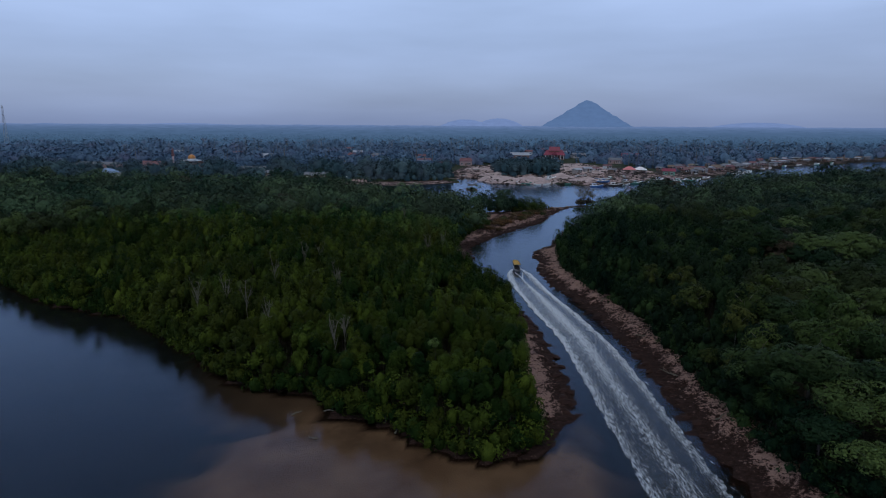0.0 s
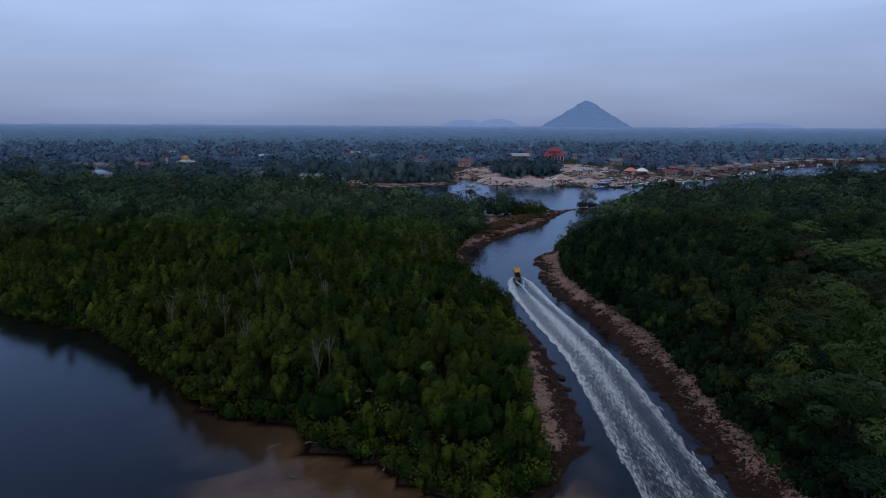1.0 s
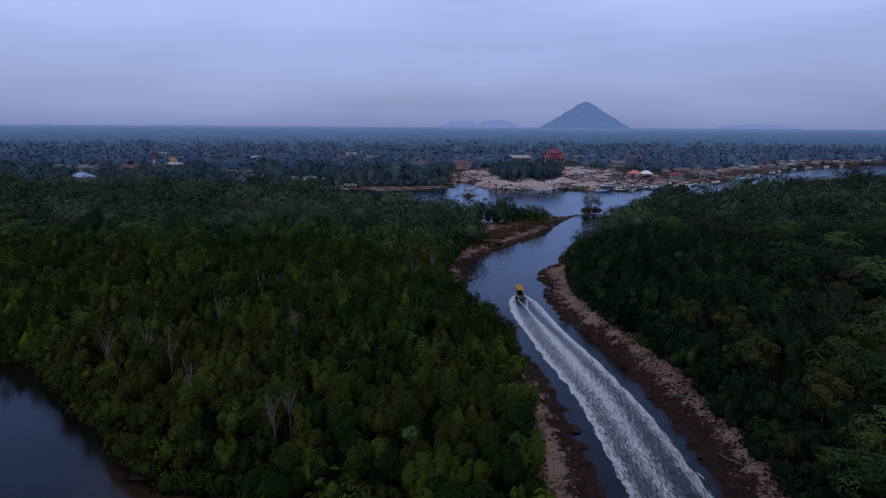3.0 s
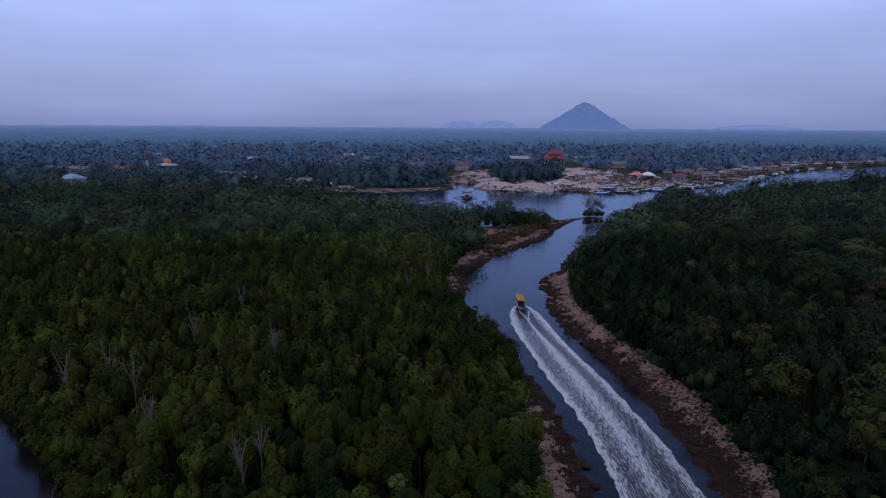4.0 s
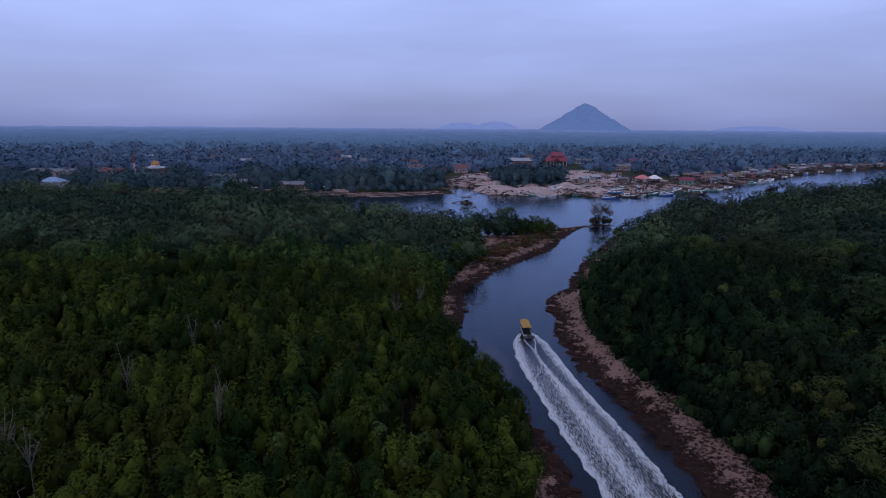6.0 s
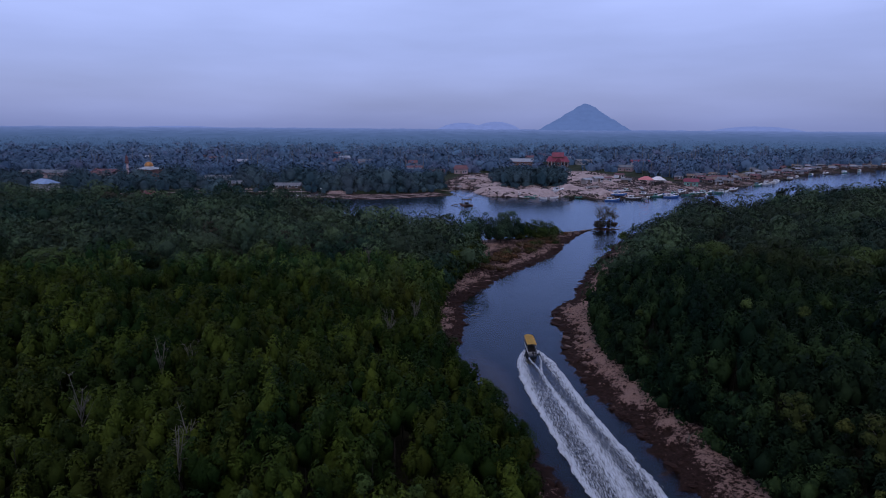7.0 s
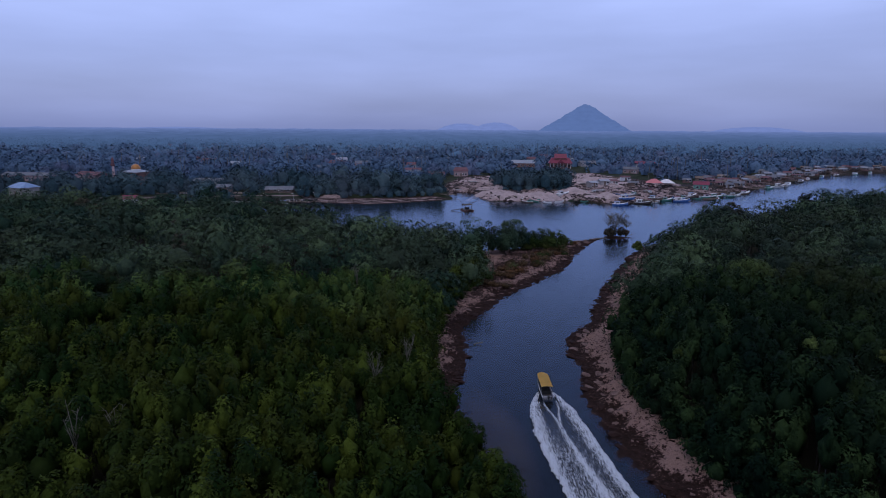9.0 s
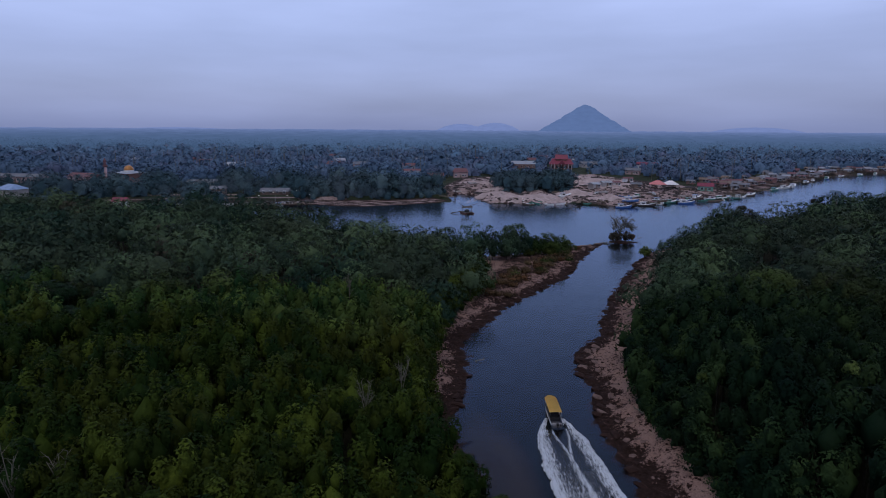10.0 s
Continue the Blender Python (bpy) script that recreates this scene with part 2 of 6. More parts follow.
def haze_material(name, near, far, y0, y1, glow):
    """The far backdrop behind everything else: woods and hills that pale with distance. The haze is put into their
    colour and emission.
    """
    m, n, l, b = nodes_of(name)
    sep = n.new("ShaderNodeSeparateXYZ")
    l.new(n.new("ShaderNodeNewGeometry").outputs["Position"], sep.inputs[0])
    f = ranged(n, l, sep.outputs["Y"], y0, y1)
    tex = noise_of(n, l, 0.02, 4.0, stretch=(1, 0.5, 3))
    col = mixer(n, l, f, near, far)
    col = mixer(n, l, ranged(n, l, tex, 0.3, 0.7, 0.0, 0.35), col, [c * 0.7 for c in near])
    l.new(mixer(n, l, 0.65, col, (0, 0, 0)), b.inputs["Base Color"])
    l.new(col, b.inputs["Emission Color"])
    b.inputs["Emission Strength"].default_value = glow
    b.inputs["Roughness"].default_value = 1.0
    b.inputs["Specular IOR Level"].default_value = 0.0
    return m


M_GROUND, M_WATER, M_FOAM = ground_material(), water_material(), foam_material()
# Blue haze colours, which the woods and hills also give off as glow.
M_FARWOOD = haze_material("hazed_distant_woods", (0.054, 0.098, 0.168), (0.158, 0.216, 0.385), 900, 4600, 0.9)
M_HILL = haze_material("hazed_distant_hills", (0.098, 0.154, 0.285), (0.098, 0.154, 0.285), 3000, 5000, 0.95)
M_HILLFAR = haze_material("hazed_faint_hills", (0.165, 0.220, 0.392), (0.165, 0.220, 0.392), 3000, 5000, 0.95)
M_ROCK = plain("bank_rubble", (0.18, 0.120, 0.102), 0.9, vary=0.5, scale=1.2, bump=0.5)
M_CLOD = plain("mud_clods", (0.034, 0.018, 0.014), 0.8, vary=0.4, scale=1.2, bump=0.5)
M_YELLOW = plain("yellow_canvas", (0.72, 0.47, 0.11), 0.7, vary=0.12, scale=0.8)
M_HULL = plain("dark_hull_paint", (0.05, 0.07, 0.11), 0.4, vary=0.25)
M_DECK = plain("grey_deck", (0.26, 0.26, 0.27), 0.6, vary=0.2)
M_DARKDECK = plain("dark_grey_deck", (0.09, 0.09, 0.10), 0.7, vary=0.25)
M_WHITE = plain("white_paint", (0.72, 0.72, 0.71), 0.55, vary=0.18)
M_BLACK = plain("black_plastic", (0.025, 0.025, 0.028), 0.4, vary=0.2)
M_STEEL = plain("dull_steel", (0.40, 0.41, 0.42), 0.45, 0.7)
M_WOOD = plain("weathered_wood", (0.20, 0.155, 0.12), 0.85, vary=0.35, scale=1.2)
M_DARKWOOD = plain("dark_wet_wood", (0.060, 0.050, 0.044), 0.7, vary=0.35)
M_CONC = plain("concrete", (0.42, 0.39, 0.37), 0.9, vary=0.25, scale=0.5)
M_REDROOF = plain("red_roof", (0.21, 0.036, 0.062), 0.6, vary=0.25, scale=0.5)
M_DARKRED = plain("dull_red_roof", (0.16, 0.070, 0.075), 0.7, vary=0.3, scale=0.5)
M_ZINC = plain("zinc_roof", (0.34, 0.36, 0.39), 0.5, 0.15, vary=0.25, scale=0.5)
M_GREYROOF = plain("grey_roof", (0.15, 0.155, 0.17), 0.7, vary=0.3, scale=0.5)
M_BLUEROOF = plain("blue_roof", (0.24, 0.34, 0.52), 0.55, vary=0.2, scale=0.5)
M_PINK = plain("salmon_wall", (0.44, 0.31, 0.30), 0.8, vary=0.2, scale=0.6)
M_REDWALL = plain("red_brown_wall", (0.25, 0.14, 0.12), 0.8, vary=0.2, scale=0.6)
M_GREENWALL = plain("green_wall", (0.16, 0.34, 0.26), 0.7, vary=0.2, scale=0.6)
M_BROWNWALL = plain("timber_wall", (0.20, 0.15, 0.12), 0.85, vary=0.3, scale=0.6)
M_GOLD = plain("gold_dome", (0.46, 0.20, 0.05), 0.35, 0.3, vary=0.15, scale=0.5)
M_DARKGLASS = plain("dark_window_glass", (0.03, 0.035, 0.045), 0.12, vary=0.2)
M_BLUEPAINT = plain("blue_boat_paint", (0.06, 0.16, 0.42), 0.5, vary=0.2)
M_GREENPAINT = plain("green_boat_paint", (0.08, 0.25, 0.20), 0.5, vary=0.2)
M_TENT = plain("white_canvas", (0.75, 0.73, 0.72), 0.8, vary=0.1)
M_TENTRED = plain("pink_canvas", (0.62, 0.22, 0.22), 0.8, vary=0.15)


# ---- mesh helpers ----
def grid_mesh(name, verts, quads, material, smooth=False, normals=None, **attrs):
    """A mesh of quads from arrays, with float attributes on its points."""
    me = bpy.data.meshes.new(name)
    v, q = np.asarray(verts, np.float32), np.asarray(quads, np.int32)
    k = q.shape[1]
    me.vertices.add(len(v))
    me.vertices.foreach_set("co", v.ravel())
    me.loops.add(q.size)
    me.loops.foreach_set("vertex_index", q.ravel())
    me.polygons.add(len(q))
    me.polygons.foreach_set("loop_start", np.arange(0, q.size, k, dtype=np.int32))
    if smooth:
        me.polygons.foreach_set("use_smooth", np.ones(len(q), dtype=bool))
    for key, vals in attrs.items():
        me.attributes.new(key, "FLOAT", "POINT").data.foreach_set("value", np.asarray(vals, np.float32))
    me.update(calc_edges=True)
    if normals is not None:
        me.normals_split_custom_set_from_vertices(np.asarray(normals, np.float32))
    me.materials.append(material)
    return me


def part(name, bm, material, parent=None, label=""):
    """Links a bmesh as one mesh object under a thing or a part."""
    if isinstance(bm, bpy.types.Mesh):
        me = bm
    else:
        me = bpy.data.meshes.new(name)
        bm.to_mesh(me)
        bm.free()
        me.materials.append(material)
    ob = new(name, me)
    if parent:
        ob.parent = parent
    return tagged(ob, label)


def thing(name, m, label, category, group=""):
    ob = new(name)
    ob.empty_display_size = 0.3
    ob.matrix_basis = m
    return tagged(ob, label, category, group)


def add_box(bm, x0, x1, y0, y1, z0, z1, bevel=0.0):
    r = bmesh.ops.create_cube(bm, size=1.0, matrix=Matrix.Translation(((x0 + x1) / 2, (y0 + y1) / 2, (z0 + z1) / 2)) @ Matrix.Diagonal((x1 - x0, y1 - y0, z1 - z0, 1)))
    if bevel:
        es = {e for v in r["verts"] for e in v.link_edges}
        bmesh.ops.bevel(bm, geom=list(es), offset=bevel, segments=1, affect="EDGES")


def box(x0, x1, y0, y1, z0, z1, bevel=0.0):
    bm = bmesh.new()
    add_box(bm, x0, x1, y0, y1, z0, z1, bevel)
    return bm


def add_rod(bm, a, b, r0, r1=None, seg=6):
    a, b = Vector(a), Vector(b)
    d = b - a
    m = Matrix.Translation((a + b) / 2) @ d.to_track_quat("Z", "Y").to_matrix().to_4x4()
    bmesh.ops.create_cone(bm, cap_ends=True, segments=seg, radius1=r0, radius2=r0 if r1 is None else r1, depth=d.length, matrix=m)


def rod(a, b, r0, r1=None, seg=6):
    bm = bmesh.new()
    add_rod(bm, a, b, r0, r1, seg)
    return bm


def smooth01(x, a, b):
    t = np.clip((x - a) / (b - a), 0, 1)
    return t * t * (3 - 2 * t)


def inside(px, py, poly):
    res = np.zeros(px.shape, bool)
    for (x0, y0), (x1, y1) in zip(poly, poly[1:] + poly[:1]):
        if y0 != y1:
            res ^= ((y0 > py) != (y1 > py)) & (px < (x1 - x0) * (py - y0) / (y1 - y0) + x0)
    return res


def edge_distance(px, py, poly):
    """Signed distance to a polygon's outline, positive inside."""
    best = np.full(px.shape, 1e9)
    for (x0, y0), (x1, y1) in zip(poly, poly[1:] + poly[:1]):
        dx, dy = x1 - x0, y1 - y0
        t = np.clip(((px - x0) * dx + (py - y0) * dy) / (dx * dx + dy * dy + 1e-9), 0, 1)
        best = np.minimum(best, np.hypot(px - x0 - t * dx, py - y0 - t * dy))
    return np.where(inside(px, py, poly), best, -best)


def wobble(x, y, size, seed=0.0):
    """Smooth noise about 0, within about -1 to 1, from summed waves."""
    out = np.zeros(np.shape(x))
    rng = np.random.RandomState(int(seed * 10) + 7)
    for k in range(7):
        a, f, p = rng.uniform(0, 6.28), rng.uniform(0.6, 2.2) / size, rng.uniform(0, 6.28)
        out = out + np.sin((np.cos(a) * x + np.sin(a) * y) * f * 6.28 + p)
    return out / 3.2


# ---- the plan: shores and edges of the woods ----
ISLAND = [(15, 62), (16, 69), (16, 76), (16, 85), (15, 95), (14, 101), (10, 113), (7, 121), (6, 126), (5, 133), (7, 139), (8, 150), (7, 158), (11, 165),
          (17, 178), (26, 191), (33, 201), (39, 216), (46, 232), (53, 244), (44, 238), (30, 228), (14, 222), (0, 218), (-20, 236), (-45, 250), (-60, 260),
          (-90, 270), (-140, 280), (-300, 296), (-900, 330), (-900, 300), (-400, 230), (-250, 190), (-140, 150), (-91, 119), (-79, 109), (-70, 103),
          (-54, 97), (-42, 86), (-35, 79), (-26, 70), (-21, 68), (-15, 67), (-12, 62), (-5, 59), (-1, 55), (4, 53), (10, 54)]
RIGHT = [(30, -80), (29, 20), (28, 48), (27, 56), (27.6, 72), (27.9, 81.7), (27.2, 87), (26.5, 97), (25.2, 108), (24.1, 112), (23.3, 116), (22.3, 123.5), (21.8, 129.5), (22.3, 135.5), (23.9, 140), (23, 146),
         (24.1, 153), (30.2, 161.5), (34, 173), (39, 186), (48, 204), (54, 217), (63, 231), (74, 240), (100, 252), (125, 268), (155, 288), (200, 318), (300, 372), (450, 432), (900, 520), (900, -80)]
FAR = [(-4900, 330), (-400, 322), (-200, 308), (-90, 303), (-71, 315), (-55, 335), (-30, 328), (-1, 342), (10, 349), (8, 372), (14, 384), (22, 380), (24, 356),
       (28, 343), (48, 340), (64, 354), (65, 343), (85, 333), (108, 348), (124, 364), (153, 374), (177, 398), (236, 460), (304, 525), (379, 568), (520, 650),
       (900, 830), (4900, 2000), (4900, 4950), (-4900, 4950)]
ISLET = [(54, 247), (57, 244), (61, 244.5), (64, 247), (60, 249.5), (56, 249.5)]
ISLAND_WOOD = [(10, 55.5), (4, 53), (-1, 55), (-5, 59), (-12, 62), (-15, 67), (-21, 68), (-26, 70), (-35, 79), (-42, 86), (-54, 97), (-70, 103),
               (-79, 109), (-91, 119), (-140, 151), (-250, 191), (-400, 231), (-400, 290), (-300, 290), (-140, 274), (-90, 264), (-60, 253), (-45, 243),
               (-20, 230), (0, 213), (9, 214), (15, 205), (13, 190), (8, 172), (4.5, 162), (3, 150), (2.5, 130), (4.8, 119), (8.8, 108), (11.2, 100), (11, 85), (10, 65)]
RIGHT_WOOD = [(34.5, 30), (32.4, 51), (32.2, 62), (32.2, 75), (33.0, 89), (31.8, 100.6), (30.4, 108.4), (29.4, 113.4), (28.4, 119), (27.6, 125), (27.2, 134), (29.5, 145.5), (38.5, 165), (47, 182), (57, 203), (66, 222), (77, 232), (100, 248),
              (125, 264), (155, 284), (200, 314), (300, 367), (450, 427), (600, 430), (600, -40), (38, -40)]
BEACH = [(10, 349), (28, 343), (48, 340), (64, 350), (85, 333), (124, 362), (152, 374), (165, 392), (140, 420), (128, 455), (118, 500), (88, 512), (62, 480), (18, 462), (6, 400)]
SANDBAR = [(-62, 326), (-55, 335), (-30, 328), (-1, 342), (8, 352), (0, 362), (-20, 352), (-58, 348)]
QUAYSIDE = [(-150, 300), (-55, 328), (-54, 338), (-92, 343), (-120, 346), (-150, 335)]
CLUMP = [(33, 378), (45, 371), (62, 374), (76, 386), (78, 404), (56, 416), (36, 408)]
SPIT_BARE = [(9, 172), (20, 178), (34, 200), (46, 230), (52, 244), (40, 236), (24, 222), (18, 206)]


def land_distance(x, y):
    d = edge_distance(x, y, ISLAND)
    for poly in (RIGHT, FAR, ISLET):
        d = np.maximum(d, edge_distance(x, y, poly))
    return d + 0.60 * wobble(x, y, 5.0, 1) + 0.50 * wobble(x, y, 2.6, 2) + 0.12 * wobble(x, y, 1.4, 3)


def shoal_at(x, y):
    """How far the sandy shoal south of the island reaches: 1 on it, 0 off it."""
    a = np.hypot((x + 4) / 23.0, (y - 48) / 22.0)
    s = 1 - smooth01(a + 0.06 * wobble(x, y, 14, 3), 0.72, 1.06)
    b = np.hypot((x - 9.5) / 5.5, (y - 121) / 17.0)
    off = -edge_distance(x, y, ISLAND)
    c = 0.5 * (1 - smooth01(off + 1.5 * wobble(x, y, 9, 8), 3, 8)) * smooth01(x, -38, -14) * (x < 8) * (y < 115)
    return np.maximum(np.maximum(s, c), 0.25 * (1 - smooth01(b, 0.5, 1.0)))


def ground_height(x, y, d):
    z = bank_height(x, y, d)
    bar, beach = edge_distance(x, y, SANDBAR), edge_distance(x, y, BEACH)
    z = np.where((bar > -3) & (beach < 0) & (d > 0), 0.08 + 0.25 * smooth01(d, 0, 10), z)
    return z + np.where(beach > 0, 0.7 * smooth01(beach, 0, 8) * (0.6 + wobble(x, y, 13, 8)), 0) * (d > 1)


def bank_height(x, y, d):
    land = 0.10 + 1.25 * smooth01(d, 0, 6) + 0.6 * smooth01(d, 6, 30) + 0.10 * wobble(x, y, 2.6, 4) * smooth01(d, 0.2, 2)
    land = land + smooth01(y, 335, 420) * 0.5
    bed = 0.10 + np.maximum(-2.6, 0.42 * d)
    s = shoal_at(x, y)
    bed = np.maximum(bed, -2.4 + s * 2.1 + 0.05 * wobble(x, y, 6, 5) - 0.012 * np.maximum(0, 56 - y) * s)
    bed = np.minimum(bed, 0.10 + 0.05 * d)
    return np.where(d > 0, land, bed)


def spaced(stops):
    """Grid lines from (position, step) stops."""
    out = []
    for (a, s), (b, _) in zip(stops, stops[1:]):
        out += list(np.linspace(a, b, max(1, int(round((b - a) / s))), endpoint=False))
    return np.array(out + [stops[-1][0]])


def build_ground():
    gx = spaced([(-4900, 600), (-900, 60), (-300, 12), (-100, 3.0), (-6, 0.7), (48, 2.0), (100, 2.6), (170, 6), (400, 50), (900, 600), (4900, 1)])
    gy = spaced([(-400, 40), (-40, 10), (30, 0.9), (100, 0.75), (246, 2.5), (320, 1.7), (400, 5), (520, 25), (900, 200), (4950, 1)])
    X, Y = np.meshgrid(gx, gy)
    x, y = X.ravel(), Y.ravel()
    d = land_distance(x, y)
    z = ground_height(x, y, d)
    sand = np.zeros_like(x)
    bank = (d > 0) & (y < 260)
    sand[bank] = (0.0 + 0.72 * smooth01(d, 1.5, 3.3) + 0.20 * wobble(x, y, 7, 6) - 0.34 * inside(x, y, SPIT_BARE) * smooth01(d, 2.5, 4.5) - 0.16 * ((x < 20) & (y > 105) & (y < 185)) - 0.20 * ((x > 22) & (y < 112)))[bank]
    sand[(y < 125) & (x < 8.5)] = 0
    bar = edge_distance(x, y, SANDBAR)
    beach = edge_distance(x, y, BEACH)
    sand = np.maximum(sand, (0.36 + 0.42 * wobble(x, y, 7, 44)) * smooth01(bar, -2, 3) * (d > 0))
    sand = np.maximum(sand, (0.62 + 0.22 * wobble(x, y, 16, 7)) * smooth01(beach, -3, 3) * (d > 0))
    wood = np.maximum(edge_distance(x, y, ISLAND_WOOD), edge_distance(x, y, RIGHT_WOOD))
    wood = np.maximum(smooth01(wood, -0.5, 2.5), smooth01(y, 330, 345) * (beach < 0) * (bar < -1) * 0.9)
    # trampled mud round the stilt houses
    strand = smooth01(x, 150, 170) * (1 - smooth01(d, 18, 34)) * (d > 0) * (y > 385) * (x < 500)
    wood, sand = wood * (1 - strand), np.maximum(sand, strand * (0.30 + 0.25 * wobble(x, y, 9, 47)))
    # a sandy track behind the quay
    track = (np.abs(y - 334 - 0.21 * (x + 132)) < 1.9) & (x > -150) & (x < -40) | (np.abs(y - 352 - 0.1 * (x + 132)) < 2.2) & (x > -150) & (x < -88)
    sand, wood = np.where(track, 0.62, sand), np.where(track, 0.0, wood)
    n, k = len(gx), len(gy)
    i = np.arange(n * k).reshape(k, n)
    quads = np.stack([i[:-1, :-1], i[:-1, 1:], i[1:, 1:], i[1:, :-1]], -1).reshape(-1, 4)
    me = grid_mesh("ground", np.stack([x, y, z], -1), quads, M_GROUND, True, sand=sand, wood=wood, shoal=shoal_at(x, y))
    tagged(new("ground", me), "dark mud banks, pale sand and leaf litter beside the river", "ground", kind="structure")


def build_water():
    bm = bmesh.new()
    vs = [bm.verts.new(p) for p in ((-4900, -600, 0), (4900, -600, 0), (4900, 2200, 0), (-4900, 2200, 0))]
    bm.faces.new(vs)
    me = bpy.data.meshes.new("water")
    bm.to_mesh(me)
    bm.free()
    me.materials.append(M_WATER)
    tagged(new("water", me), "calm dark blue-grey river water reflecting the overcast sky", "water", kind="structure")


build_ground()
build_water()


# ---- the far distance ----
def build_distance():
    gx = spaced([(-4400, 60), (-1500, 26), (1500, 60), (4400, 1)])
    gy = spaced([(1480, 40), (1700, 60), (2600, 120), (4700, 1)])
    X, Y = np.meshgrid(gx, gy)
    x, y = X.ravel(), Y.ravel()
    rng = np.random.RandomState(5)
    z = 9 + 3.0 * wobble(x, y, 160, 9) + rng.uniform(-3.0, 3.5, x.shape) * np.clip(1.6 - y / 3000, 0.4, 1)
    z = z + 33 * np.clip((y - 1000) / 3700, 0, 1) ** 1.15
    z[y < 1481] = 1.0
    keep = np.abs(X) < 0.9 * Y + 120
    n, k = len(gx), len(gy)
    i = np.arange(n * k).reshape(k, n)
    quads = np.stack([i[:-1, :-1], i[:-1, 1:], i[1:, 1:], i[1:, :-1]], -1)[keep[:-1, :-1]].reshape(-1, 4)
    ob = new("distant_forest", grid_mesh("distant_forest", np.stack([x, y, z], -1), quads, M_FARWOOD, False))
    tagged(ob, "hazy blue-green forest reaching flat to the horizon", "forest", kind="stuff")


def build_hill(name, cx, cy, half, height, material, label, sharp=1.0, seed=0):
    n, k = 81, 29
    u, v = np.meshgrid(np.linspace(-1.25, 1.25, n), np.linspace(-1, 1, k))
    r = np.clip(np.sqrt(u * u + (v * 0.9) ** 2 + 0.004) - 0.02, 0, 1.3)
    z = height * ((np.clip(1 - r, 0, 1) if sharp > 1 else np.clip(1 - r * r, 0, 1)) ** sharp) + height * 0.022 * wobble(u * 40, v * 40, 9, seed) * (r < 1.0)
    x, y = cx + u * half, cy + v * half * 0.6
    i = np.arange(n * k).reshape(k, n)
    quads = np.stack([i[:-1, :-1], i[:-1, 1:], i[1:, 1:], i[1:, :-1]], -1).reshape(-1, 4)
    me = grid_mesh(name, np.stack([x.ravel(), y.ravel(), z.ravel() + 1], -1), quads, material, True)
    tagged(new(name, me), label, "hill", kind="structure")


build_distance()
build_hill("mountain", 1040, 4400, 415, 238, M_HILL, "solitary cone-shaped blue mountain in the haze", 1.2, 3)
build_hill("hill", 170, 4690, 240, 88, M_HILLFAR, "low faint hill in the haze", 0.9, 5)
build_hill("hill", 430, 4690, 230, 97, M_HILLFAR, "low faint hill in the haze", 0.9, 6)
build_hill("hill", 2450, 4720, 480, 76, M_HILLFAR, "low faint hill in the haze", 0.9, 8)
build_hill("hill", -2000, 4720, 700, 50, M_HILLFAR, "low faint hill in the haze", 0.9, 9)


# ---- trees ----
def leaf_points(centres, out, size, rng, long=1.7):
    """A pointed leaf at each centre, facing mostly outwards. Vertices, three to a leaf."""
    k = len(centres)
    nrm = out * 1.1 + rng.normal(size=(k, 3)) * 0.26
    nrm /= np.linalg.norm(nrm, axis=1, keepdims=True)
    a = rng.normal(size=(k, 3))
    a -= (a * nrm).sum(1, keepdims=True) * nrm
    a /= np.linalg.norm(a, axis=1, keepdims=True)
    b = np.cross(nrm, a)
    s = (size * rng.uniform(0.6, 1.35, k))[:, None]
    return np.stack([centres - a * s * 0.6 + b * s * 0.5, centres - a * s * 0.6 - b * s * 0.5, centres + a * s * (long - 0.6)], 1).reshape(-1, 3)


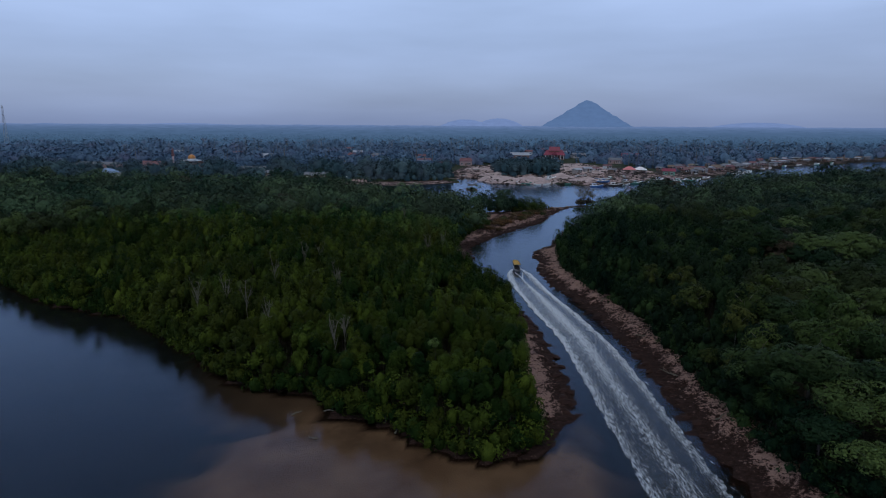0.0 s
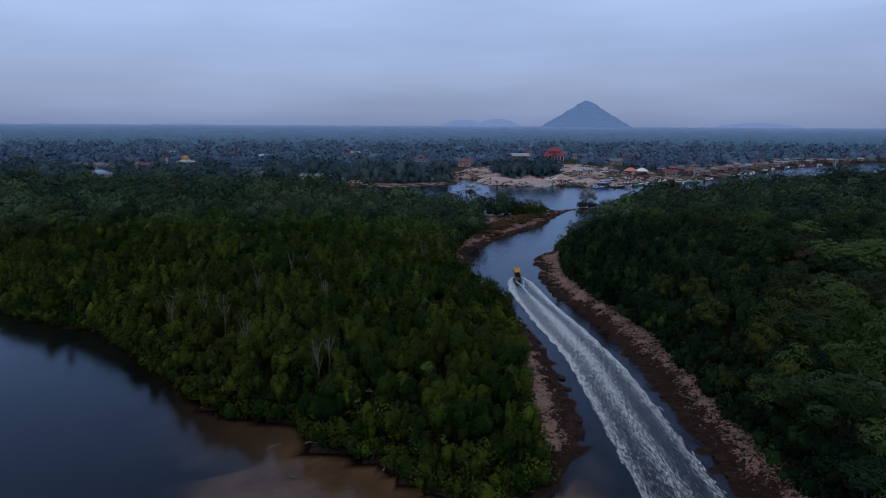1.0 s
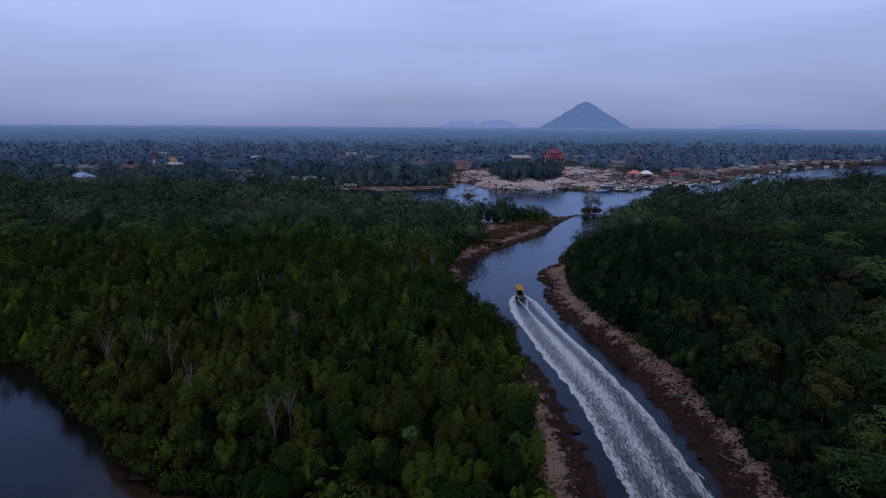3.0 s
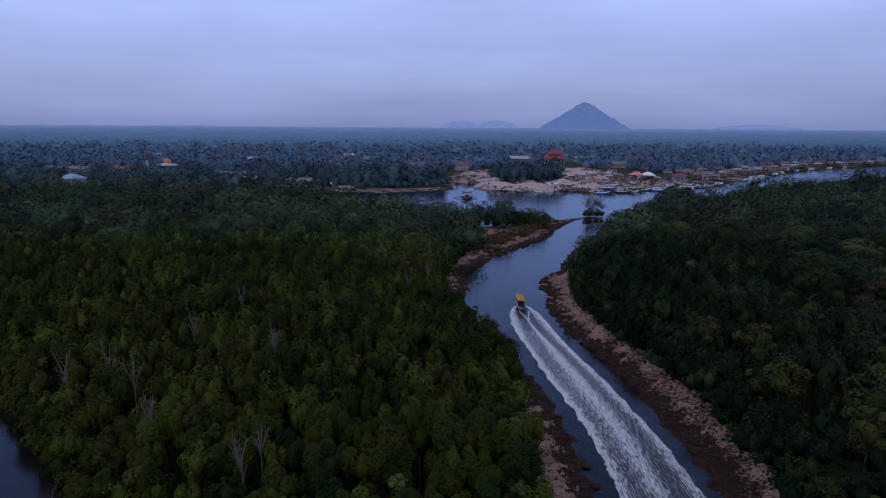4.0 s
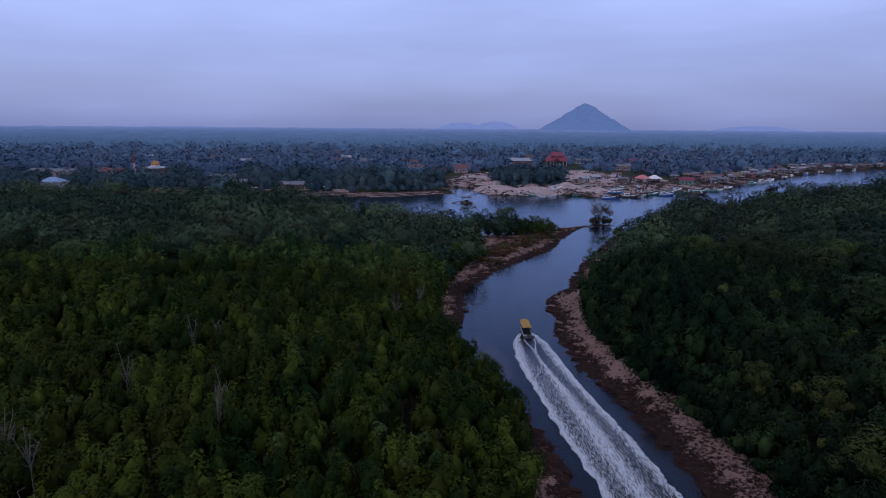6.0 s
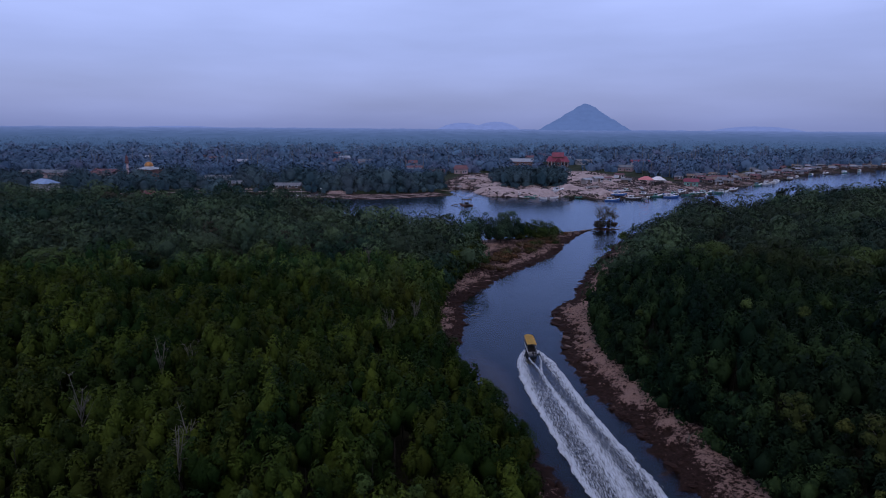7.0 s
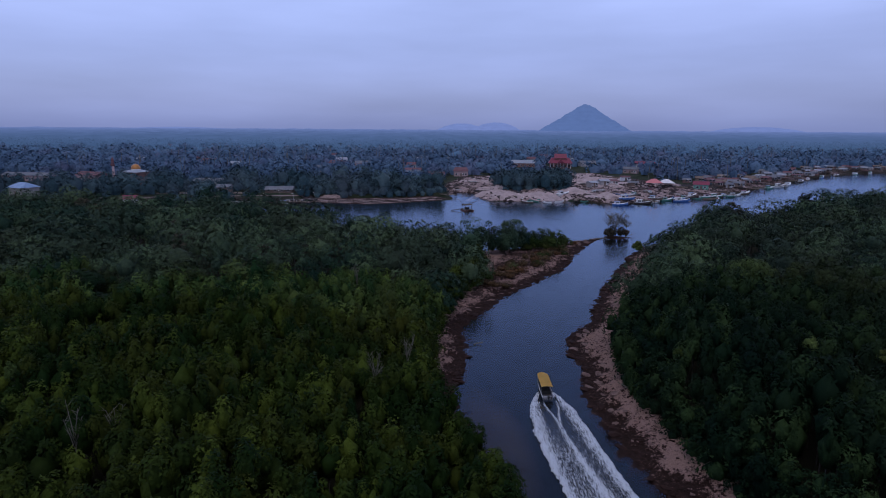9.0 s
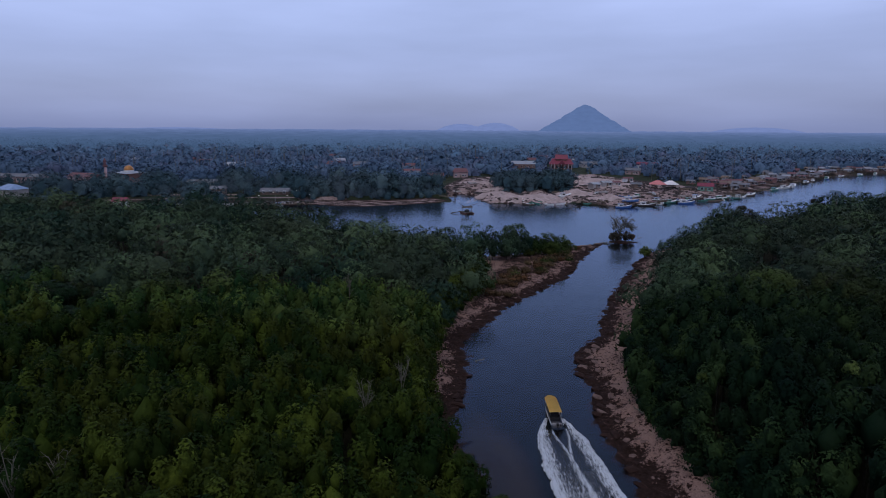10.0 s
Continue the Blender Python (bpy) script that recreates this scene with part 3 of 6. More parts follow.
def crown_arrays(rng, rx, rz, lobes, n_leaves, leaf, wide=0.32, base=0.66, swell=1.0, spires=False):
    """A crown about the origin: separate leafy boughs, heaped on a dome or standing up as spires; each leaf sits on its own bough."""
    g = np.arange(lobes)
    az = g * 2.39996 + rng.uniform(0, 6.28)
    if spires:
        rho = 0.74 * np.sqrt((g + 0.5) / lobes) * rng.uniform(0.85, 1.15, lobes)
        ld = np.stack([np.cos(az) * rho, np.sin(az) * rho, 0.9 - rho], -1)
        cen = np.stack([ld[:, 0] * rx, ld[:, 1] * rx, rz * (0.12 - 0.40 * rho ** 2 + rng.normal(size=lobes) * 0.17)], -1)
        fat = rx * 0.70 / math.sqrt(lobes) * rng.uniform(0.75, 1.3, lobes)
        rad = np.stack([fat, fat, rz * rng.uniform(0.50, 0.75, lobes)], -1)
    else:
        up = 1 - (g + 0.5) / lobes * 1.40
        flat = np.sqrt(np.clip(1 - up * up, 0, 1))
        ld = np.stack([np.cos(az) * flat, np.sin(az) * flat, up], -1)
        spread = base + 0.14 * swell * rng.uniform(-1.0, 1.0, lobes)
        cen = ld * spread[:, None] * np.array([rx, rx, rz * 0.95]) + rng.normal(size=(lobes, 3)) * 0.07 * rx
        fat = wide / 0.32 * 1.25 / math.sqrt(lobes) * rx * rng.uniform(0.7, 1.3, lobes)
        rad = np.stack([fat, fat, fat * 0.95], -1)
    V, N, Q, count = [], [], [], 0
    # crowns of few leaves are filled out by a fuller core
    core = 0.62 if spires else 0.80 if n_leaves < 100 else 0.62 if n_leaves <= 200 else 0.44
    hub = np.array([[0, 0, (-0.25 if spires else -0.05) * rz]]), np.array([[rx, rx, rz]]) * core
    solid = lobes if spires else 0
    for c, r in zip(np.concatenate([hub[0], cen[:solid]]), np.concatenate([hub[1], rad[:solid] * 0.62])):
        a = np.arange(5) * 2 * math.pi / 5 + rng.uniform(0, 6.28)
        d = np.array([(math.cos(b) * w, math.sin(b) * w, h) for h, w in ((-0.75, 0.66), (0.35, 0.93)) for b in a] + [(0, 0, 1.0)])
        V.append(c + d * r * rng.uniform(0.85, 1.1, (11, 1)))
        N.append(d * np.array([1, 1, 0.7]))
        k = np.arange(5) + count
        m = np.roll(k, -1)
        Q += [np.stack([k, m, m + 5], -1), np.stack([k, m + 5, k + 5], -1), np.stack([k + 5, m + 5, np.full(5, count + 10)], -1)]
        count += 11
    k = rng.choice(lobes, n_leaves, p=rad[:, 0] / rad[:, 0].sum())
    t = rng.normal(size=(n_leaves, 3)) + 0.40 * ld[k] + np.array([0, 0, 0.45])
    t /= np.linalg.norm(t, axis=1, keepdims=True)
    p = cen[k] + t * rad[k] * rng.uniform(0.84, 1.12, n_leaves)[:, None]
    out = t + 0.15 * ld[k]
    V.append(leaf_points(p, out, leaf, rng))
    N.append(np.repeat(out + rng.normal(size=out.shape) * 0.20, 3, 0))
    Q.append(np.arange(3 * n_leaves).reshape(-1, 3) + count)
    soft = np.concatenate(N)
    solid = np.arange(len(soft)) < count
    return np.concatenate(V), np.concatenate(Q), soft / np.linalg.norm(soft, axis=1, keepdims=True), solid


def crown_mesh(name, rng, material, rx, rz, lobes, n_leaves, leaf, wide=0.32, base=0.66, swell=1.0, spires=False):
    v, q, soft, solid = crown_arrays(rng, rx, rz, lobes, n_leaves, leaf, wide, base, swell, spires)
    return grid_mesh(name, v, q, material, True, soft, solid=solid)


def trunk_bm(rng, height, r, limbs=4, spread=1.0, top=0.75):
    bm = bmesh.new()
    bend = Vector((rng.uniform(-0.3, 0.3), rng.uniform(-0.3, 0.3), 0))
    a, b, c = Vector((0, 0, -0.4)), Vector((0, 0, height * 0.45)) + bend, Vector((0, 0, height * top)) + bend * 0.5
    add_rod(bm, a, b, r, r * 0.75)
    add_rod(bm, b, c, r * 0.75, r * 0.35)
    for _ in range(limbs):
        t = rng.uniform(0.4, 0.95)
        p = b.lerp(c, t)
        g = rng.uniform(0, 6.28)
        add_rod(bm, p, p + Vector((math.cos(g) * spread, math.sin(g) * spread, spread * rng.uniform(0.5, 1.1))), r * 0.4, r * 0.12, 5)
    return bm


def in_view(x, y, margin=6.0):
    """Ground that the walk can see, seen from its first or its last place."""
    return np.abs(x - 2) < 0.76 * (y + 2) + margin


def scatter(poly, step, rng, y0=38.0, y1=460.0):
    """Jittered grid of places inside a polygon, within sight."""
    xs = [p[0] for p in poly]
    ys = [p[1] for p in poly]
    gx = np.arange(max(min(xs), -330), min(max(xs), 330), step)
    gy = np.arange(max(min(ys), y0), min(max(ys), y1), step)
    X, Y = np.meshgrid(gx, gy)
    X = X + (np.arange(len(gy)) % 2)[:, None] * step / 2
    x = (X + rng.uniform(-0.42, 0.42, X.shape) * step).ravel()
    y = (Y + rng.uniform(-0.42, 0.42, Y.shape) * step).ravel()
    ok = inside(x, y, poly) & in_view(x, y)
    return x[ok], y[ok]


def forest_mesh(name, places, make, material, lift=0.0):
    """Joins one crown after another into a single mesh. places: x, y, z, turn, scale."""
    V, Q, N, S, base = [], [], [], [], 0
    for x, y, z, turn, sx, kind in places:
        v, q, nr, solid = make[kind]
        S.append(solid)
        c, s = math.cos(turn), math.sin(turn)
        w = v * sx
        V.append(np.stack([w[:, 0] * c - w[:, 1] * s + x, w[:, 0] * s + w[:, 1] * c + y, w[:, 2] + z], -1))
        nn = np.stack([nr[:, 0] * c - nr[:, 1] * s, nr[:, 0] * s + nr[:, 1] * c, nr[:, 2] + lift], -1)
        N.append(nn / np.linalg.norm(nn, axis=1, keepdims=True))
        Q.append(q + base)
        base += len(v)
    tr = np.random.RandomState(len(places))
    tone = np.concatenate([np.full(len(v), tr.uniform()) for v in V])
    return grid_mesh(name, np.concatenate(V), np.concatenate(Q), material, True, np.concatenate(N), tone=tone, solid=np.concatenate(S))


def stems_mesh(name, places, r, material):
    """Plain four-sided stems under a joined wood. places: x, y, foot, top."""
    V, Q, base = [], [], 0
    for x, y, z0, z1 in places:
        for zz, k in ((z0, 1.0), (z1, 0.5)):
            V += [(x - r * k, y - r * k, zz), (x + r * k, y - r * k, zz), (x + r * k, y + r * k, zz), (x - r * k, y + r * k, zz)]
        Q += [(base + j, base + (j + 1) % 4, base + 4 + (j + 1) % 4, base + 4 + j) for j in range(4)]
        base += 8
    return grid_mesh(name, V, Q, material)


def height_of(x, y):
    x, y = np.atleast_1d(np.asarray(x, float)), np.atleast_1d(np.asarray(y, float))
    return ground_height(x, y, land_distance(x, y))


def tree_kinds(seed, name, material, bark, rx, rz, height, lobes, n_leaves, leaf, count, label, category, limbs=4, wide=0.32, trunk_r=0.11, base=0.66, swell=1.0, spires=False):
    """Models of one kind of tree, crown top at the given height; each is a trunk and a crown."""
    rng = np.random.RandomState(seed)
    models = []
    for _ in range(count):
        cm = crown_mesh("crown", rng, material, rx * rng.uniform(0.85, 1.15), rz * rng.uniform(0.9, 1.1), lobes, n_leaves, leaf, wide, base, swell, spires)
        tb = trunk_bm(rng, height - rz * 0.6, trunk_r, limbs, rx * 0.7, 0.95)
        tm = bpy.data.meshes.new("trunk")
        tb.to_mesh(tm)
        tb.free()
        tm.materials.append(bark)
        models.append((tm, cm, height - rz, height))
    return models, name, label, category


def plant(kinds, x, y, z, top, turn, pick, group, width=1.0):
    models, name, label, category = kinds
    tm, cm, cz, full = models[pick % len(models)]
    e = thing(name, pose(x, y, z, 0, 0, turn), label, category, group)
    part("trunk", tm, None, e)
    part("crown", cm, None, e).location.z = cz
    k = (top - z) / full
    e.scale = (width * (0.5 + 0.5 * k), width * (0.5 + 0.5 * k), k)
    return e


rng = np.random.RandomState(11)
MANGROVE = tree_kinds(21, "mangrove_tree", M_MANGROVE, M_BARK, 1.65, 2.9, 9.5, 3, 1300, 0.15, 12, "slender dark green mangrove tree in a dense riverside thicket", "tree", spires=True)
EDGE_TREE = tree_kinds(22, "riverside_tree", M_OLIVE, M_PALEBARK, 1.9, 2.8, 9.0, 9, 1100, 0.16, 5, "thin-leaved olive-green tree on the river bank", "tree", limbs=6)
DARK_MANGROVE = tree_kinds(24, "mangrove_tree", M_DARKMANGROVE, M_BARK, 1.75, 3.0, 9.5, 3, 1300, 0.15, 8, "deep green mangrove tree beside the channel", "tree", spires=True)
BROAD = tree_kinds(23, "broadleaf_tree", M_BROAD, M_BARK, 3.5, 3.6, 11.5, 13, 1500, 0.36, 8, "broad dark green tree with a domed crown", "tree", limbs=6, wide=0.34, base=0.52, swell=1.45, trunk_r=0.2)


def low_crown(seed, rx, rz, lobes, n_leaves, leaf, count, wide=0.32, base=0.66, swell=1.0, spires=False):
    r = np.random.RandomState(seed)
    return [crown_arrays(r, rx * r.uniform(0.85, 1.15), rz, lobes, n_leaves, leaf, wide, base, swell, spires) for _ in range(count)]


def canopy_top(x, y, which):
    if which == "island":
        d = edge_distance(x, y, ISLAND)
        t = 5.4 + 2.4 * smooth01(d, 0, 6) + 3.5 * smooth01(d, 4, 32)
    else:
        d = edge_distance(x, y, RIGHT)
        t = 6.0 + 5.5 * smooth01(d, 4, 15)
    return t + 0.7 * wobble(x, y, 18, 12)


def broad_wood(x, y, which, reach):
    """True where broad trees stand behind the mangroves; reach widens it by so many metres."""
    if which == "island":
        return y + reach > 166 + 0.25 * np.minimum(x, 0) + 6 * wobble(x, y, 40, 14)
    back = y + reach > np.maximum(124, 160 - 0.6 * (x - 40)) + 4 * wobble(x, y, 30, 15)
    return back | ((x + reach > 42 + 0.45 * (y - 74) + 2 * wobble(x, y, 20, 16)) & (y < 118))


def build_near_woods():
    r = np.random.RandomState(31)
    stuff, stems, singles = [], [], []
    for poly, which in ((ISLAND_WOOD, "island"), (RIGHT_WOOD, "right")):
        x, y = scatter(poly, 2.15, r, 40, 300)
        broad = broad_wood(x, y, which, 0.0)
        x, y = x[~broad], y[~broad]
        top = canopy_top(x, y, which) + r.uniform(-1.3, 0.9, x.shape)
        z = height_of(x, y)
        for a in zip(x, y, z, top):
            (singles if (which == "island" and a[1] < 79) or (which == "right" and a[1] < 72 and a[0] < 45) else stuff).append(a)
    singles.sort(key=lambda a: a[1])
    stuff += singles[290:]
    for k, (x, y, z, top) in enumerate(singles[:290]):
        kinds = MANGROVE if x < 25 else EDGE_TREE if k % 7 == 0 else DARK_MANGROVE
        plant(kinds, x, y, z, top, r.uniform(0, 360), k, "mangroves of the thicket", r.uniform(0.75, 1.35))
    close = low_crown(41, 1.65, 2.7, 2, 320, 0.18, 12, spires=True)
    away = low_crown(42, 1.7, 2.8, 2, 150, 0.24, 8, spires=True)
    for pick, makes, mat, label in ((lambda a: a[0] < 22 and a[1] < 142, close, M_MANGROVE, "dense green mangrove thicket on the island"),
                                    (lambda a: a[0] < 22 and a[1] >= 142, away, M_HAZEMANGROVE, "mangroves farther up the channel, leaves paled by painted haze"),
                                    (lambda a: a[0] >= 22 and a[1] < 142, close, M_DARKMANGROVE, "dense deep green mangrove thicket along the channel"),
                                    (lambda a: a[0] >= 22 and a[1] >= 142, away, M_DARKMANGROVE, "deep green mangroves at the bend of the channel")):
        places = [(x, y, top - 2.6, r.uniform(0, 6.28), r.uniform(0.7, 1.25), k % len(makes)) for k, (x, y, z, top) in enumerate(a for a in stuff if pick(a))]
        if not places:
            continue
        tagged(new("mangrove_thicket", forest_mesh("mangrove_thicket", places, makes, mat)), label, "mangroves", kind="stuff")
    stems = [(x, y, z - 0.3, top - 2.0) for x, y, z, top in stuff]
    tagged(new("mangrove_stems", stems_mesh("mangrove_stems", stems, 0.07, M_BARK)), "dark mangrove stems under the thicket", "tree stems", kind="stuff")


def build_broad_woods():
    r = np.random.RandomState(33)
    near, far = [], []
    for poly, which in ((ISLAND_WOOD, "island"), (RIGHT_WOOD, "right")):
        x, y = scatter(poly, 5.4, r, 40, 470)
        broad = broad_wood(x, y, which, 2.0)
        x, y = x[broad], y[broad]
        d = edge_distance(x, y, ISLAND if which == "island" else RIGHT)
        top = (8.4 + 2.0 * smooth01(d, 3, 30) + 1.8 * smooth01(-x, -5, 25) * (1 - 0.7 * smooth01(-x, 60, 110)) if which == "island" else 8.4 + 3.4 * smooth01(d, 3, 26)) + 1.3 * wobble(x, y, 25, 18) + r.uniform(-2.4, 2.0, x.shape)
        for a in zip(x, y, height_of(x, y), top):
            (near if a[1] < 182 else far).append(a)
    near.sort(key=lambda a: a[1])
    far += near[170:]
    for k, (x, y, z, top) in enumerate(near[:170]):
        plant(BROAD, x, y, z, top, r.uniform(0, 360), k, "broadleaf trees behind the mangroves", r.choice([0.65, 0.85, 1.05, 1.3, 1.65]))
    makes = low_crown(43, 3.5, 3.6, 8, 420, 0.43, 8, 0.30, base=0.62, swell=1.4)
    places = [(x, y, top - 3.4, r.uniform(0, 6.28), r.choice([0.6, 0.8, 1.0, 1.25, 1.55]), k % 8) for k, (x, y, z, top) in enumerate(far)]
    for sel, mat, label in (([p for p in places if p[0] < 30], M_HAZEISLEWOOD, "broadleaf wood at the back of the island, paled by painted haze"),
                            ([p for p in places if p[0] >= 30], M_HAZEBACKWOOD, "dense dark green broadleaf wood along the river, tinted by painted haze")):
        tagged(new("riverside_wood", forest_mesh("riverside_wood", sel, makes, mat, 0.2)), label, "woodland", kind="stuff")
    stems = [(x, y, z - 0.3, top - 2.5) for x, y, z, top in far]
    tagged(new("wood_stems", stems_mesh("wood_stems", stems, 0.16, M_BARK)), "dark stems under the riverside wood", "tree stems", kind="stuff")


def build_understorey():
    """Low bushes that close the edge of the woods down to the mud."""
    r = np.random.RandomState(35)
    places = []
    for poly, y0, y1 in ((ISLAND_WOOD, 45, 240), (RIGHT_WOOD, 40, 235)):
        for (xa, ya), (xb, yb) in zip(poly, poly[1:] + poly[:1]):
            n = int(math.hypot(xb - xa, yb - ya) / 0.40)
            for k in range(n):
                t = (k + r.uniform()) / n
                x, y = xa + (xb - xa) * t, ya + (yb - ya) * t
                if not y0 < y < y1 or abs(x) > 110:
                    continue
                south = poly is ISLAND_WOOD and y < 125 and x < 9.5
                side = r.uniform(0.0, 1.0) if south and k % 2 else r.uniform(-0.2, 2.4)
                nx, ny = (yb - ya), -(xb - xa)
                q = math.hypot(nx, ny) + 1e-9
                for sg in (1, -1):
                    px, py = x + sg * nx / q * side, y + sg * ny / q * side
                    if edge_distance(np.array([px]), np.array([py]), poly)[0] > (-1.1 if south and k % 2 else -0.3) and in_view(np.array([px]), np.array([py]))[0]:
                        places.append((px, py, (r.uniform(0.3, 1.5) if south and k % 2 else r.uniform(0.6, 2.2) + 1.0 * side + (r.uniform(1.0, 2.8) if k % 3 == 0 and side > 0.5 else 0.0)), r.uniform(0, 6.28), r.uniform(0.6, 1.05), int(r.randint(6))))
                        break
    makes = low_crown(44, 1.5, 1.9, 6, 130, 0.22, 6)
    for sel, mat in (([p for p in places if p[0] < 22], M_MANGROVE), ([p for p in places if p[0] >= 22], M_DARKMANGROVE)):
        tagged(new("undergrowth", forest_mesh("undergrowth", sel, makes, mat)), "dark green mangrove bushes hanging over the mud", "bushes", kind="stuff")


def build_outer_woods():
    """The same woods going on beyond both sides and behind, in coarser trees."""
    r = np.random.RandomState(36)
    places = []
    for poly in (ISLAND_WOOD, RIGHT_WOOD):
        gx, gy = np.meshgrid(np.arange(-398, 330, 8.5), np.arange(-38, 300, 8.5))
        x, y = (gx + r.uniform(-3, 3, gx.shape)).ravel(), (gy + r.uniform(-3, 3, gy.shape)).ravel()
        ok = inside(x, y, poly) & ~(in_view(x, y, 5.0) & (y > 40))
        for k, (a, b) in enumerate(zip(x[ok], y[ok])):
            places.append((a, b, r.uniform(5.0, 7.5), r.uniform(0, 6.28), r.uniform(0.8, 1.2), k % 4))
    makes = low_crown(47, 5.4, 4.4, 5, 46, 1.2, 4)
    tagged(new("outer_wood", forest_mesh("outer_wood", places, makes, M_MANGROVE)), "dense green mangrove wood going on along the shore", "woodland", kind="stuff")


build_near_woods()
build_broad_woods()
build_understorey()
build_outer_woods()

# pale young crowns that stand out of the canopy
YOUNG = tree_kinds(27, "young_mangrove", M_YOUNG, M_BARK, 0.85, 1.1, 9.5, 9, 420, 0.15, 5, "young yellow-green mangrove standing out of the dark canopy", "tree", limbs=5, trunk_r=0.06, base=0.5, swell=1.5)
ry = np.random.RandomState(61)
planted = 0
while planted < 40:
    x, y = ry.uniform(-60, 70), ry.uniform(52, 128)
    at = np.array([x]), np.array([y])
    home = ISLAND_WOOD if x < 20 else RIGHT_WOOD
    if edge_distance(*at, home)[0] < 1.2 or not in_view(*at, 0.0)[0]:
        continue
    plant(YOUNG, x, y, height_of(x, y)[0], canopy_top(*at, "island" if x < 20 else "right")[0] + ry.uniform(0.2, 0.9), ry.uniform(0, 360), planted, "young mangroves", ry.uniform(0.6, 1.15))
    planted += 1


# ---- banks: ledges, rubble, snags ----
def lump_mesh(name, rng, material, flat=0.35):
    """A weathered flat lump: a bevelled block with uneven corners."""
    bm = bmesh.new()
    bmesh.ops.create_icosphere(bm, subdivisions=1, radius=0.5)
    for v in bm.verts:
        v.co = Vector((v.co.x * rng.uniform(0.75, 1.3), v.co.y * rng.uniform(0.75, 1.3), v.co.z * flat * rng.uniform(0.7, 1.3)))
    me = bpy.data.meshes.new(name)
    bm.to_mesh(me)
    bm.free()
    me.materials.append(material)
    return me


def bank_places(poly, n, d0, d1, y0, y1, rng):
    """Places along a shore, between d0 and d1 metres in from the water."""
    out = []
    segs = [(a, b) for a, b in zip(poly, poly[1:] + poly[:1]) if y0 < (a[1] + b[1]) / 2 < y1 and -20 < (a[0] + b[0]) / 2 < 90]
    lens = np.array([math.hypot(b[0] - a[0], b[1] - a[1]) for a, b in segs])
    for k in rng.choice(len(segs), n, p=lens / lens.sum()):
        (xa, ya), (xb, yb) = segs[k]
        t, d = rng.uniform(), rng.uniform(d0, d1)
        nx, ny = -(yb - ya), xb - xa
        q = math.hypot(nx, ny) + 1e-9
        out.append((xa + (xb - xa) * t + nx / q * d, ya + (yb - ya) * t + ny / q * d))
    return np.array(out)


def build_banks():
    r = np.random.RandomState(51)
    ledges = [lump_mesh("mud_ledge", r, M_CLOD, 0.36) for _ in range(7)]
    slabs = [lump_mesh("sandstone_rock", r, M_ROCK, 0.30) for _ in range(7)]
    for poly, sign in ((ISLAND, 1), (RIGHT, -1)):
        p = bank_places(poly, 150, -0.2 * sign, 1.1 * sign, 62, 245, r)
        z = height_of(p[:, 0], p[:, 1])
        for (x, y), zz in zip(p, z):
            ob = new("mud_ledge", ledges[int(r.randint(7))])
            s = r.uniform(0.6, 2.0)
            ob.matrix_basis = pose(x, y, max(zz, 0.0) + 0.02, 0, 0, r.uniform(0, 360)) @ Matrix.Diagonal((s, s * r.uniform(0.4, 0.8), s * r.uniform(0.4, 0.8), 1))
            tagged(ob, "dark wet ledge of mud at the water's edge", "mud bank", "mud ledges")
    for poly, sign, y0, n in ((ISLAND, 1, 62, 30), (ISLAND, 1, 118, 80), (RIGHT, -1, 120, 70)):
        p = bank_places(poly, n, 0.5 * sign, 3.6 * sign, y0, 245, r)
        for (x, y), zz in zip(p, height_of(p[:, 0], p[:, 1])):
            if land_distance(np.array([x]), np.array([y]))[0] < 0.4:
                continue
            ob = new("sandstone_rock", slabs[int(r.randint(7))])
            s = r.uniform(0.6, 1.9)
            ob.matrix_basis = pose(x, y, zz + 0.02, r.uniform(-6, 6), r.uniform(-6, 6), r.uniform(0, 360)) @ Matrix.Diagonal((s, s * r.uniform(0.4, 0.8), s * r.uniform(0.5, 0.9), 1))
            tagged(ob, "pale broken piece of flat sandstone on the bank", "rock", "sandstone on the banks")
    for name, mat, lo, hi, n, smin, smax, label in (("bank_rubble", M_ROCK, 1.4, 6.4, 3600, 0.08, 0.36, "pale broken sandstone and clods strewn on the bank"),
                                                   ("mud_clods", M_CLOD, 0.2, 6.0, 3600, 0.08, 0.42, "dark clods and roots strewn on the mud bank")):
        V, Q, base = [], [], 0
        tmpl = np.array([(x, y, z) for z in (-0.5, 0.5) for x, y in ((-0.5, -0.5), (0.5, -0.5), (0.5, 0.5), (-0.5, 0.5))])
        faces = np.array([(3, 2, 1, 0), (4, 5, 6, 7), (0, 1, 5, 4), (1, 2, 6, 5), (2, 3, 7, 6), (3, 0, 4, 7)])
        for poly, sign in ((ISLAND, 1), (RIGHT, -1)):
            p = bank_places(poly, n // 2, lo * sign, hi * sign, 40, 245, r)
            z = height_of(p[:, 0], p[:, 1])
            for (x, y), zz in zip(p, z):
                s = r.uniform(smin, smax) * r.uniform(0.5, 1)
                v = tmpl * np.array([s * r.uniform(0.7, 1.8), s * r.uniform(0.6, 1.2), s * 0.4]) * np.where(tmpl[:, 2:] > 0, 0.65, 1.0) + r.uniform(-0.12, 0.12, (8, 3)) * s
                g = r.uniform(0, 6.28)
                c, sn = math.cos(g), math.sin(g)
                V.append(np.stack([v[:, 0] * c - v[:, 1] * sn + x, v[:, 0] * sn + v[:, 1] * c + y, v[:, 2] + zz + 0.06 * s], -1))
                Q.append(faces + base)
                base += 8
        tagged(new(name, grid_mesh(name, np.concatenate(V), np.concatenate(Q), mat)), label, "rubble", kind="stuff")


